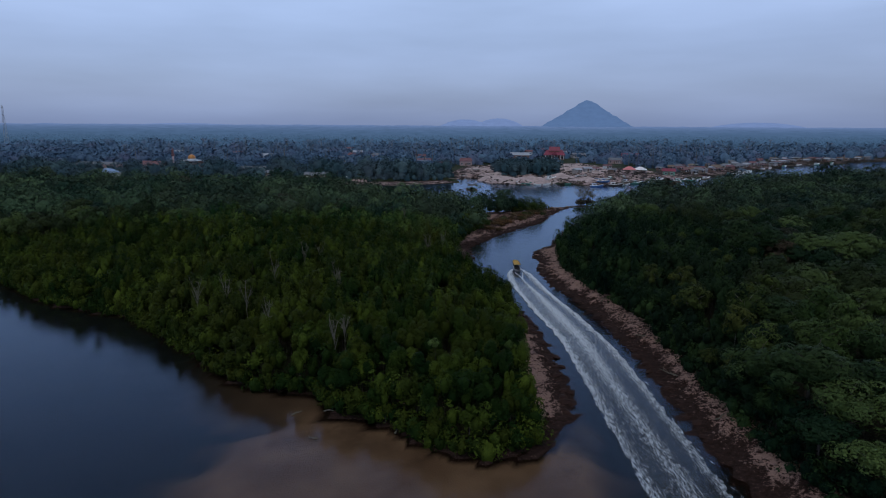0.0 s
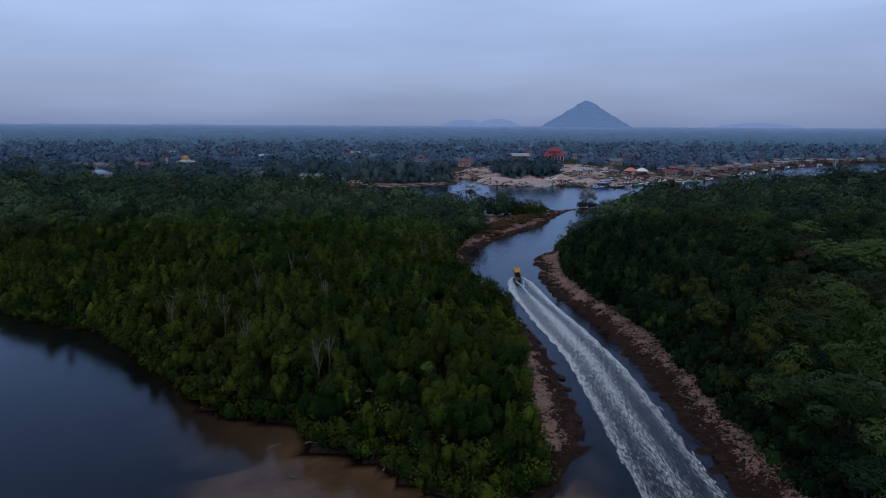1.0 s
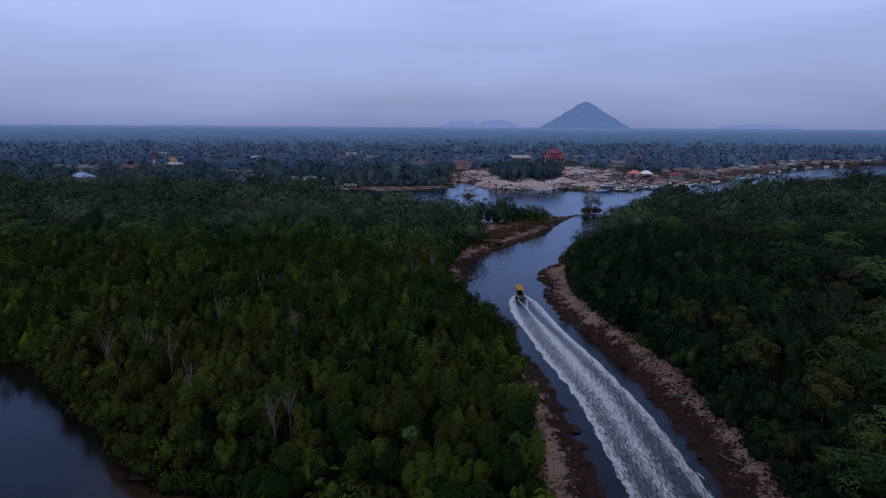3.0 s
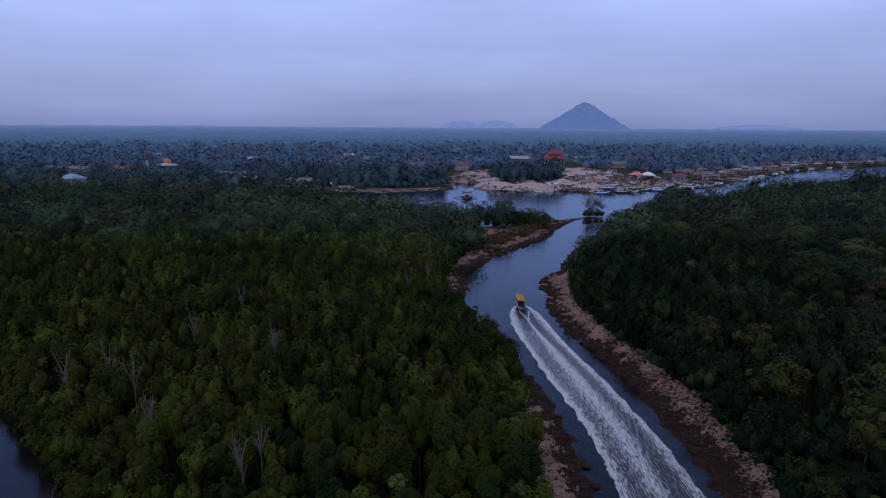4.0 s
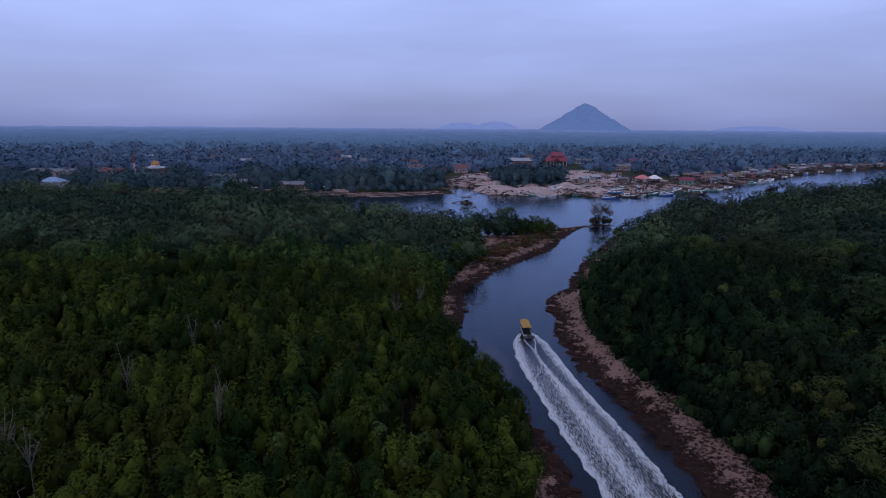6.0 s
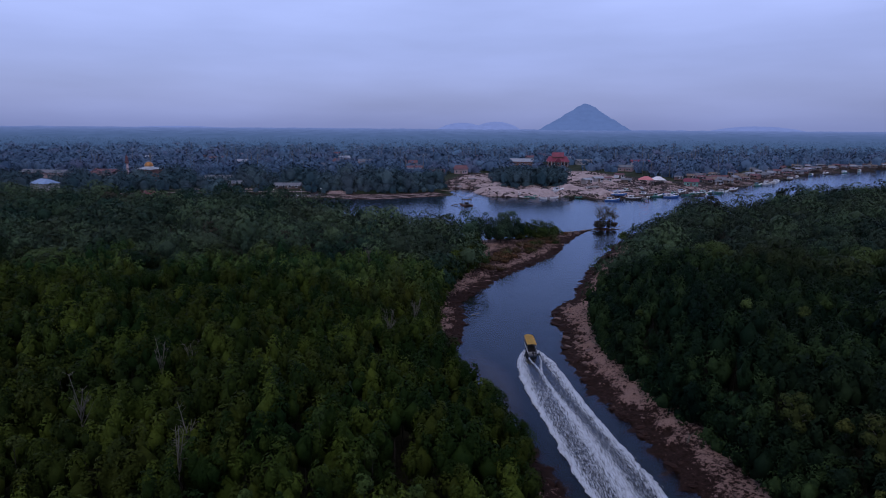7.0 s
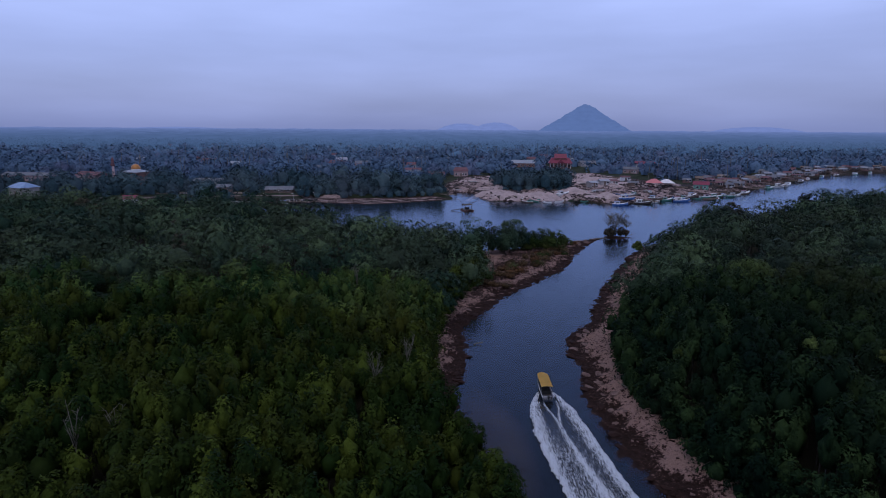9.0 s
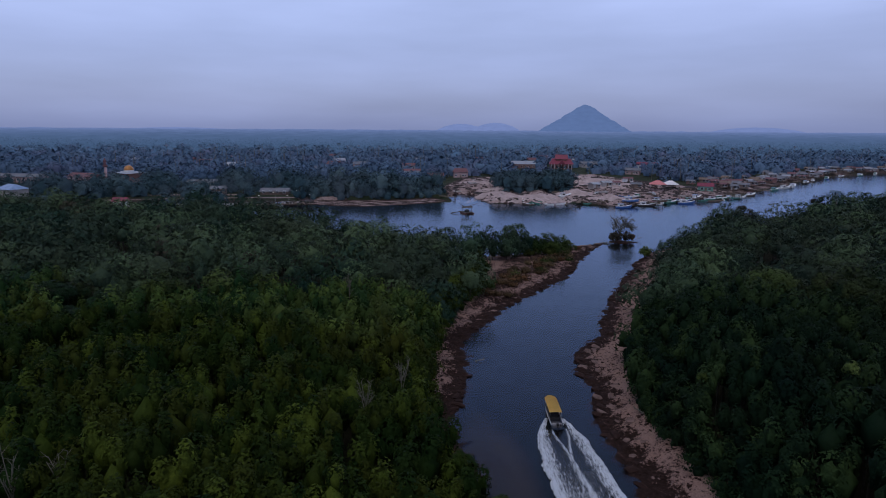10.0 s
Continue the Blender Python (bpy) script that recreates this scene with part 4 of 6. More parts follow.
def snag(x, y, length, turn, name="driftwood", label="bare grey driftwood branch lying at the water's edge", z=None, tilt=6):
    r = np.random.RandomState(int(abs(x * 13 + y * 7)))
    bm = bmesh.new()
    a = Vector((0, 0, 0))
    for k in range(4):
        b = a + Vector((length / 4, r.uniform(-0.12, 0.12) * length, r.uniform(-0.03, 0.05) * length))
        add_rod(bm, a, b, 0.11 - 0.022 * k, 0.09 - 0.02 * k, 6)
        if k:
            add_rod(bm, a, a + Vector((r.uniform(0.1, 0.3) * length, r.uniform(-0.25, 0.25) * length, r.uniform(0.05, 0.25) * length)), 0.05, 0.015, 5)
        a = b
    ob = part(name, bm, M_DEAD)
    h = height_of(x, y)[0] if z is None else z
    ob.matrix_basis = pose(x, y, max(h, -0.05) + 0.08, 0, -tilt, turn)
    tagged(ob, label, "driftwood", "driftwood")


def bare_tree(x, y, z0, top, seed, label="dead grey mangrove with bare twisted twigs", spread=1.0, density=9):
    r = np.random.RandomState(seed)
    e = thing("dead_tree", pose(x, y, z0, 0, 0, r.uniform(0, 360)), label, "tree", "dead trees")
    h = top - z0
    part("trunk", rod((0, 0, -0.3), (0.15, 0.1, h * 0.72), 0.07, 0.035), M_DEAD, e)
    bm = bmesh.new()
    for _ in range(density):
        t = r.uniform(0.5, 0.72)
        p = Vector((0.15 * t, 0.1 * t, h * t))
        g = r.uniform(0, 6.28)
        q = p + Vector((math.cos(g) * r.uniform(0.4, 1.0) * spread, math.sin(g) * r.uniform(0.4, 1.0) * spread, h * r.uniform(0.12, 0.32)))
        add_rod(bm, p, q, 0.045, 0.022, 5)
        for _ in range(4):
            g2 = r.uniform(0, 6.28)
            m = p.lerp(q, r.uniform(0.4, 1))
            add_rod(bm, m, m + Vector((math.cos(g2) * 0.5 * spread, math.sin(g2) * 0.5 * spread, r.uniform(0.1, 0.6))), 0.022, 0.008, 4)
    part("twig_crown", bm, M_DEAD, e)


def bush(x, y, z, rx, rz, seed, material, label, name="bush", leaf=0.2, n_leaves=900, wide=0.3):
    r = np.random.RandomState(seed)
    e = thing(name, pose(x, y, z, 0, 0, r.uniform(0, 360)), label, "bush", "bushes on the bank")
    part("crown", crown_mesh("crown", r, material, rx, rz, 18, n_leaves, leaf, wide, 0.58, 1.3), None, e).location.z = rz * (0.55 if rx > 2 else 0.8)
    part("stem", trunk_bm(r, rz * 1.3, 0.09, 6, rx * 0.5, 0.9), M_BARK, e)


DEAD_AT = ((-32, 85, 10.8), (-28, 82, 10.4), (-12, 70, 10.0), (-16, 88, 11.0), (-22, 106, 11.8), (0, 125, 10.6), (-35.5, 83, 10.8), (-22.5, 74, 10.4), (-17, 92, 11.2), (-13, 68, 10.2), (-25, 105, 11.8), (-10, 158, 12.0), (-3, 120, 11.0), (-28, 96, 11.4))
build_banks()
for x, y, n, g in ((-17, 62, 1.3, 30), (-13, 57, 0.9, 200), (-5, 58, 1.2, 70), (-33, 78, 2.2, 40), (-13.5, 63, 2.6, 5), (-40, 84, 1.2, 120), (-49, 92, 1.0, 60),
                   (30.5, 72, 2.5, 140), (30, 60, 1.8, 30), (31, 86, 2.0, 200), (29, 104, 2.2, 60), (27, 131, 1.7, 110), (11.5, 80, 1.6, 100), (9, 150, 1.5, 20)):
    snag(x, y, n, g)
for k, (x, y, top) in enumerate(DEAD_AT):
    bare_tree(x, y, height_of(x, y)[0], top, 300 + k)
CASUARINA = tree_kinds(25, "casuarina_tree", M_CASUARINA, M_BARK, 2.8, 5.2, 13.5, 20, 1700, 0.22, 3, "tall feathery grey-brown casuarina rising over the woods", "tree", limbs=7, wide=0.28, trunk_r=0.16)
for k, (x, y, top, wd) in enumerate(((-106, 245, 13.0, 1.2), (-99, 240, 12.0, 1.1), (-78, 228, 13.0, 1.3), (-72, 231, 12.2, 1.0), (-47, 179, 13.2, 1.2), (-42, 181, 12.4, 1.0), (-29, 172, 12.8, 1.2), (-24, 175, 12.0, 1.0),
                                     (124, 257, 15.0, 0.9), (63, 108, 13.0, 1.2), (71, 119, 13.4, 1.2), (76, 116, 12.6, 1.0), (88, 232, 14.5, 1.0), (-60, 205, 12.6, 1.2))):
    plant(CASUARINA, x, y, height_of(x, y)[0], top, 60 * k, k, "casuarinas above the woods", wd)
# paler trees standing clear along the channel
for k, (x, y, top) in enumerate(((37, 71, 11.0), (40, 75, 12.4), (36, 82, 10.6), (43, 68, 12.0), (38, 90, 11.6), (45, 80, 12.8), (36.5, 64, 10.8), (41.5, 60, 12.2), (48, 72, 12.8), (35.2, 97, 10.2))):
    plant(EDGE_TREE, x, y, height_of(x, y)[0], top, 77 * k, k, "pale trees along the channel", 1.0 + 0.12 * (k % 3))
# trees that lean out over the channel
for k, (x, y, top) in enumerate(((8.3, 110, 6.2), (9.6, 104.5, 5.6), (9.0, 107, 6.0), (11.0, 99, 4.6), (6.0, 116, 5.6))):
    bush(x, y, height_of(x, y)[0], 1.7, top / 2.0, 400 + k, M_OLIVE if k % 2 else M_MANGROVE, "thin-leaved bush leaning out over the channel", "riverside_bush", 0.17, 800)
# the spit at the mouth
for k, (x, y, rx, rz, mat) in enumerate(((34, 221, 4.8, 4.0, M_OLIVE), (29.5, 221, 3.8, 3.8, M_OLIVE), (38, 226, 2.4, 1.8, M_OLIVE),
                                         (14, 184, 1.6, 1.4, M_OLIVE), (27, 219, 2.4, 1.5, M_OLIVE), (30, 222.5, 2.6, 1.5, M_OLIVE), (32.5, 220, 2.2, 1.4, M_OLIVE), (24, 221, 2.6, 1.7, M_BROAD), (20, 217, 2.6, 1.7, M_BROAD), (58, 222, 2.0, 1.8, M_OLIVE))):
    bush(x, y, height_of(x, y)[0], rx, rz, 420 + k, mat, "rounded olive-green bush on the muddy spit", "bush", 0.26, 1500 if rx > 3 else 800)
for k, (x, y, rx, rz) in enumerate(((23, 216, 3.2, 6.6), (20.5, 213, 3.2, 5.8), (26, 219, 2.2, 4.6), (17, 213, 3.0, 6.0), (22, 219, 2.8, 6.0), (14, 214, 3.2, 5.6))):
    bush(x, y, height_of(x, y)[0], rx, rz, 480 + k, M_HAZEISLEWOOD, "tall green tree at the mouth of the channel", "riverside_tree", 0.34, 1700, 0.42)
rg = np.random.RandomState(97)
for k in range(70):
    t = rg.uniform(0, 1)
    x, y = 13 + 29 * t + rg.uniform(-3.5, 2.0), 181 + 47 * t + rg.uniform(-2, 3)
    if land_distance(np.array([x]), np.array([y]))[0] > 2.2:
        bush(x, y, height_of(x, y)[0] - 0.1, rg.uniform(0.8, 1.9), rg.uniform(0.35, 0.8), 500 + k, M_STRAW if k % 5 else M_OLIVE, "dry brown tussock of grass on the muddy spit", "tussock", 0.22, 160)
# the islet in the mouth
for k, (x, y, rx, rz) in enumerate(((58, 246.5, 2.4, 2.8), (60.5, 247, 2.2, 2.6), (56.5, 246.5, 1.8, 1.6), (62.5, 247.2, 1.5, 1.5))):
    bush(x, y, 0.1, rx, rz, 440 + k, M_CASUARINA, "dark scrubby bush on a small islet in the river", "bush", 0.24, 420)
for k, (x, y, t) in enumerate(((56.5, 246.5, 6.5), (57.5, 247, 8.6), (59, 246.6, 6.8), (60, 247.2, 8.8), (61.5, 246.5, 6.6), (62.5, 247.5, 5.4), (58.4, 246, 5.5), (61, 248, 7.4))):
    bare_tree(x, y, 0.1, t, 460 + k, "bare grey sapling standing on a small river islet", 2.4, 20)
for x, y, n, g in ((61, 246.5, 7.5, 42), (50, 243, 6.0, 20), (52, 243.8, 4.0, 15)):
    snag(x, y, n, g, "log", "long dark driftwood log lying in the water", 0.0, 2)


# ---- the motor boat and its wake ----
def hull_mesh(sections):
    """Hull from sections (y, half beam, keel z, chine z, gunwale z), stern first, with an inner deck."""
    bm = bmesh.new()
    rows = []
    for y, w, k, c, g in sections:
        rows.append([bm.verts.new(p) for p in ((-w, y, g), (-w * 0.86, y, c), (0, y, k), (w * 0.86, y, c), (w, y, g), (w * 0.90, y, g), (w * 0.82, y, c + 0.12), (-w * 0.82, y, c + 0.12), (-w * 0.90, y, g))])
    for a, b in zip(rows, rows[1:]):
        for k in range(9):
            bm.faces.new((a[k], a[(k + 1) % 9], b[(k + 1) % 9], b[k]))
    bm.faces.new(rows[0])
    bm.faces.new(rows[-1][::-1])
    bmesh.ops.recalc_face_normals(bm, faces=bm.faces)
    return bm


def motor_boat(m):
    e = thing("passenger_boat", m, "dark-hulled passenger speedboat under a yellow canopy, running upriver", "boat")
    part("hull", hull_mesh([(0, 0.98, -0.25, 0.05, 0.72), (2.5, 1.05, -0.25, 0.06, 0.74), (5.0, 1.02, -0.22, 0.10, 0.80), (6.8, 0.84, -0.12, 0.22, 0.92), (8.1, 0.48, 0.10, 0.42, 1.05), (9.0, 0.06, 0.60, 0.85, 1.18)]), M_HULL, e)
    part("deck", box(-0.80, 0.80, 0.1, 6.6, 0.16, 0.24, 0.02), M_DARKDECK, e)
    part("foredeck", hull_mesh([(6.5, 0.76, 0.70, 0.74, 0.90), (7.6, 0.52, 0.80, 0.84, 0.98), (8.6, 0.16, 0.95, 0.98, 1.08)]), M_WHITE, e)
    for sx in (-1, 1):
        bm = bmesh.new()
        pts = [(sx * 1.0, 0, 0.76), (sx * 1.07, 2.5, 0.78), (sx * 1.04, 5.0, 0.84), (sx * 0.86, 6.8, 0.96), (sx * 0.5, 8.1, 1.09), (sx * 0.06, 9.0, 1.22)]
        for a, b in zip(pts, pts[1:]):
            add_rod(bm, a, b, 0.045, None, 6)
        part("rubbing_rail", bm, M_WHITE, e, "white rubbing rail")
    bm = bmesh.new()
    ny, nx = 13, 9
    top = []
    for j in range(ny):
        y = 1.7 + 5.9 * j / (ny - 1)
        w = 1.05 if y < 6.4 else 1.05 * math.sqrt(max(0.12, 1 - ((y - 6.4) / 1.35) ** 2))
        top.append([bm.verts.new((w * (2 * i / (nx - 1) - 1), y, 2.02 + 0.10 * (1 - (2 * i / (nx - 1) - 1) ** 2) - 0.012 * math.cos(j * 2.1))) for i in range(nx)])
    for a, b in zip(top, top[1:]):
        for i in range(nx - 1):
            bm.faces.new((a[i], a[i + 1], b[i + 1], b[i]))
    bmesh.ops.solidify(bm, geom=list(bm.faces), thickness=0.05)
    part("canopy", bm, M_YELLOW, e, "yellow canvas canopy")
    for sx in (-0.96, 0.96):
        for y in (1.8, 3.6, 5.3, 6.5):
            part("post", rod((sx, y, 0.72), (sx * 0.98, y, 2.04), 0.028), M_STEEL, e)
        part("side_curtain", box(sx - 0.012, sx + 0.012, 3.7, 6.4, 0.86, 1.45), M_BLACK, e, "rolled dark side curtain")
    for k in range(5):
        seat = part("bench", box(-0.78, 0.78, 1.9 + 0.95 * k, 2.35 + 0.95 * k, 0.45, 0.55, 0.02), M_BLACK, e)
        part("backrest", box(-0.78, 0.78, 1.86 + 0.95 * k, 1.93 + 0.95 * k, 0.55, 0.98, 0.02), M_BLACK, seat)
    part("windscreen", box(-0.72, 0.72, 6.55, 6.59, 0.90, 1.5), M_DARKGLASS, e, "dark windscreen")
    part("transom_bench", box(-0.85, 0.85, 0.45, 0.95, 0.25, 0.62, 0.03), M_DECK, e)
    motor = part("outboard_motor", box(-0.20, 0.20, -0.45, 0.05, 0.72, 1.18, 0.07), M_BLACK, e, "black outboard motor")
    part("leg", box(-0.06, 0.06, -0.36, -0.16, -0.25, 0.74), M_BLACK, motor)
    part("bracket", box(-0.14, 0.14, -0.16, 0.04, 0.40, 0.74), M_STEEL, motor)
    part("spare_motor", box(0.35, 0.62, -0.38, 0.04, 0.70, 1.02, 0.06), M_BLACK, e, "small black outboard motor")
    e.scale = (0.68, 0.68, 0.70)


def build_wake(x0, y0):
    ys = np.array([20, 47, 60, 78, 87, 98, 108, 114, 122, 130.0])
    xs = np.array([22.0, 22.2, 22.1, 22.0, 21.7, 20.2, 18.8, 18.0, 17.2, 17.0])
    n, k = 560, 49
    s = np.linspace(0, 102, n)
    yy = y0 + 2.0 - s
    line = np.interp(yy, ys, xs)
    ker = np.ones(41) / 41
    line = np.convolve(np.pad(line, 20, "edge"), ker, "valid")
    line += x0 - line[0] * 1.0 - (x0 - line[0]) * smooth01(s, 0, 12)
    w = 1.05 + 1.75 * (1 - np.exp(-s / 2.6)) + 1.1 * (1 - np.exp(-s / 24.0))
    u = np.linspace(-1, 1, k)
    S, U = np.meshgrid(s, u, indexing="ij")
    W = w[:, None] * (1 + 0.05 * wobble(S, U * 3, 5.5, 21) + 0.03 * wobble(S, U * 3, 1.2, 22))
    X, Y = line[:, None] + U * W, yy[:, None] + 0 * U
    a = np.abs(U)
    age = smooth01(S, 24, 95)
    edge = smooth01(a, 0.36 - 0.06 * age, 0.90)
    arm = edge ** (0.6 + 2.6 * smooth01(S, 5, 26))
    # two lines from the stern meet and run on as one band
    meet = 0.34 * (1 - smooth01(S, 2, 8.5))
    mid_c = 0.04 + 0.07 * np.sin(S / 13.0) * smooth01(S, 8, 20)
    band = 0.05 + 0.20 * smooth01(S, 4, 34)
    mid = np.maximum(np.exp(-((U - mid_c - meet) / band) ** 2), np.exp(-((U - mid_c + meet) / band) ** 2))
    fill = 0.02 + (0.22 + 0.12 * (U < 0)) * smooth01(S, 4, 16) * (1 - 0.35 * smooth01(S, 34, 70))
    foam = fill + 0.06 * wobble(X * 2.6, Y * 0.5, 1.6, 24) * smooth01(S, 3, 10) + (0.88 - 0.30 * smooth01(S, 6, 60)) * arm + (0.80 - 0.30 * smooth01(S, 8, 60)) * mid * smooth01(S, 2.0, 3.0)
    foam = np.where(S < 2.4, foam * (a > 0.60), foam)
    foam = foam * (1 - smooth01(a, 0.95, 1.0)) - 0.5 * (a > 0.985)
    foam = foam * (1 - 0.42 * smooth01(S, 38, 85)) - 0.9 * smooth01(S, 86, 101)
    Z = 0.035 + (0.34 * arm + 0.34 * mid) * np.exp(-S / 34.0) + 0.07 * wobble(X, Y, 0.9, 23) * np.exp(-S / 60) * (a < 0.95)
    Z = np.maximum(Z * (1 - 0.9 * smooth01(a, 0.93, 1.0)), 0.02)
    i = np.arange(n * k).reshape(n, k)
    q = np.stack([i[:-1, :-1], i[1:, :-1], i[1:, 1:], i[:-1, 1:]], -1).reshape(-1, 4)
    ob = new("wake", grid_mesh("wake", np.stack([X, Y, Z], -1).reshape(-1, 3), q, M_FOAM, True, foam=foam.ravel()))
    tagged(ob, "long white foaming wake trailing behind the speedboat", "wake", kind="stuff")


def shore_wash():
    """The boat's wash running along the bank: a low swell with a broken thread of foam."""
    n, k = 260, 9
    t, u = np.meshgrid(np.linspace(0, 1, n), np.linspace(-1, 1, k), indexing="ij")
    y = 38 + 66 * t
    x = np.interp(y, [38, 48, 60, 72, 84, 96, 104], [27.2, 26.6, 25.6, 25.9, 25.6, 24.6, 23.0]) + 0.22 * wobble(y, y * 0 + 3, 4.0, 25) + u * 0.42
    z = 0.012 + 0.10 * np.exp(-(u / 0.55) ** 2) * (1 - smooth01(t, 0.7, 1.0))
    foam = 0.55 * np.exp(-((u - 0.15) / 0.22) ** 2) + 0.35 * wobble(x, y, 2.2, 26) * (np.abs(u) < 0.6) - 0.35 * smooth01(t, 0.45, 0.9) - 0.2
    foam[np.abs(u) > 0.9] = -1
    i = np.arange(n * k).reshape(n, k)
    q = np.stack([i[:-1, :-1], i[:-1, 1:], i[1:, 1:], i[1:, :-1]], -1).reshape(-1, 4)
    ob = new("shore_foam", grid_mesh("shore_foam", np.stack([x, y, z], -1).reshape(-1, 3), q, M_FOAM, True, foam=foam.ravel()))
    tagged(ob, "thin broken line of white foam along the muddy bank", "foam", kind="stuff")


shore_wash()
BOAT_X, BOAT_Y = 17.0, 130.0
motor_boat(pose(BOAT_X, BOAT_Y, 0.06, 2.5, 0, 0))
build_wake(BOAT_X, BOAT_Y)


# ---- the village across the river ----
CLEAR = []


def clearing(x, y, half, front=1.0, sill=2.8):
    CLEAR.append((x, y, half, front, sill))


def gable(w, d, z0, rise, over=0.5, thick=0.14, ridge_along="x", hip=0.0):
    """A pitched roof slab with overhang; hip draws the ridge's ends in."""
    bm = bmesh.new()
    hw, hd = w / 2 + over, d / 2 + over
    if ridge_along == "y":
        hw, hd = hd, hw
    rx = hw - hip * hd
    pts = [(-hw, -hd, z0), (hw, -hd, z0), (hw, hd, z0), (-hw, hd, z0), (-rx, 0, z0 + rise), (rx, 0, z0 + rise)]
    if ridge_along == "y":
        pts = [(-p[1], p[0], p[2]) for p in pts]
    v = [bm.verts.new(p) for p in pts]
    for f in ((0, 1, 5, 4), (2, 3, 4, 5), (1, 2, 5), (3, 0, 4)):
        bm.faces.new([v[i] for i in f])
    bm.faces.new((v[3], v[2], v[1], v[0]))
    bmesh.ops.recalc_face_normals(bm, faces=bm.faces)
    return bm


def house(x, y, turn, w, d, h, rise, wall, roof, label, name="house", stilts=0.0, ridge="x", hip=0.0, windows=3, front=0.3, z=None, category="house", group="houses of the village"):
    zz = height_of(x, y)[0] if z is None else z
    e = thing(name, pose(x, y, zz, 0, 0, turn), label, category, group)
    z0 = stilts
    part("wall", box(-w / 2, w / 2, -d / 2, d / 2, z0 - 0.3 * (stilts == 0), z0 + h, 0.03), wall, e)
    part("roof", gable(w, d, z0 + h, rise, 0.55, 0.14, ridge, hip), roof, e)
    door = part("door", box(-0.55, 0.55, -d / 2 - 0.06, -d / 2 - 0.003, z0, z0 + 2.1, 0.01), M_BROWNWALL, e)
    for k in range(windows):
        wx = -w / 2 + w * (k + 0.5) / windows
        if abs(wx) < 1.2:
            wx += 1.6
        win = part("window", box(wx - 0.7, wx + 0.7, -d / 2 - 0.05, -d / 2 - 0.003, z0 + 0.9, z0 + 2.1), M_WHITE, e)
        part("pane", box(wx - 0.58, wx + 0.58, -d / 2 - 0.07, -d / 2 - 0.052, z0 + 1.0, z0 + 2.0), M_DARKGLASS, win)
    if stilts:
        nx = max(2, int(w / 2.5))
        for i in range(nx + 1):
            for sy in (-1, 1):
                px = -w / 2 + 0.2 + (w - 0.4) * i / nx
                part("stilt", rod((px, sy * (d / 2 - 0.3), -1.6), (px, sy * (d / 2 - 0.3), z0), 0.11), M_DARKWOOD, e)
    clearing(x, y, w / 2 + 2, front)
    return e


def lathe(profile, seg=20):
    bm = bmesh.new()
    rings = []
    for r, z in profile:
        rings.append([bm.verts.new((r * math.cos(2 * math.pi * k / seg), r * math.sin(2 * math.pi * k / seg), z)) for k in range(seg)])
    for a, b in zip(rings, rings[1:]):
        for k in range(seg):
            bm.faces.new((a[k], a[(k + 1) % seg], b[(k + 1) % seg], b[k]))
    bm.faces.new(rings[0][::-1])
    bm.faces.new(rings[-1])
    for f in bm.faces:
        f.smooth = True
    return bm


def mosque(x, y):
    z = height_of(x, y)[0]
    e = thing("mosque", pose(x, y, z + 4.4, 0, 0, -20) @ Matrix.Diagonal((0.62, 0.62, 0.62, 1)), "low mosque with a pale tiered roof and a golden dome", "mosque")
    part("wall", box(-8, 8, -8, 8, -8.2, 4.0, 0.05), M_REDWALL, e)
    part("roof", gable(17, 17, 4.0, 2.4, 1.2, 0.2, "x", 0.8), M_ZINC, e, "pale zinc roof")
    part("drum", lathe([(4.0, 5.0), (4.0, 6.2), (3.8, 6.4)], 20), M_WHITE, e)
    dome = part("dome", lathe([(3.8, 6.4)] + [(4.0 * math.cos(a), 6.6 + 4.2 * math.sin(a)) for a in np.linspace(0, 1.5, 9)], 20), M_GOLD, e, "golden dome")
    part("finial", rod((0, 0, 11.0), (0, 0, 12.6), 0.10, 0.03), M_GOLD, dome)
    for k in range(6):
        wx = -6.6 + 2.64 * k
        part("window", box(wx - 0.6, wx + 0.6, -8.06, -8.003, 0.8, 3.0), M_DARKGLASS, e)
    clearing(x, y, 5, 0.6, 8.2)
    e = thing("minaret", pose(x - 11, y - 3, z + 1.5, 0, 0, 0), "slim red and white minaret beside the mosque", "minaret")
    e.scale = (0.62, 0.62, 1.0)
    part("shaft", lathe([(1.2, -2.0), (1.1, 3.5), (0.95, 8.6)], 12), M_PINK, e)
    part("gallery", lathe([(1.2, 8.6), (1.9, 9.0), (1.9, 9.7), (1.3, 9.8)], 12), M_DARKRED, e)
    part("lantern", lathe([(1.15, 9.8), (1.1, 11.6)], 12), M_DARKRED, e)
    part("cap", lathe([(1.3, 11.6), (1.1, 12.3), (0.5, 13.0), (0.06, 13.8)], 12), M_DARKRED, e)
    clearing(x - 11, y - 3, 1, 0.6, 9.0)


mosque(-166, 397)
house(-196, 406, -15, 15, 8, 4.2, 2.0, M_PINK, M_DARKRED, "salmon building with a dull red roof", windows=5)
house(-190, 340, -25, 10, 8, 3.8, 2.2, M_CONC, M_BLUEROOF, "white house with a blue hipped roof", hip=0.6, front=1.0)
house(-238, 415, -10, 30, 8, 3.2, 1.6, M_PINK, M_GREYROOF, "long low salmon building with a grey roof", windows=8)
house(-126, 311, 10, 4.6, 4.5, 2.6, 1.5, M_WHITE, M_REDROOF, "small white hut with a red roof by the quay", windows=1, front=0.6)
house(-101, 352, 5, 6, 5, 3.2, 1.4, M_BROWNWALL, M_GREYROOF, "dark timber shed near the jetty", windows=2, front=0.12)
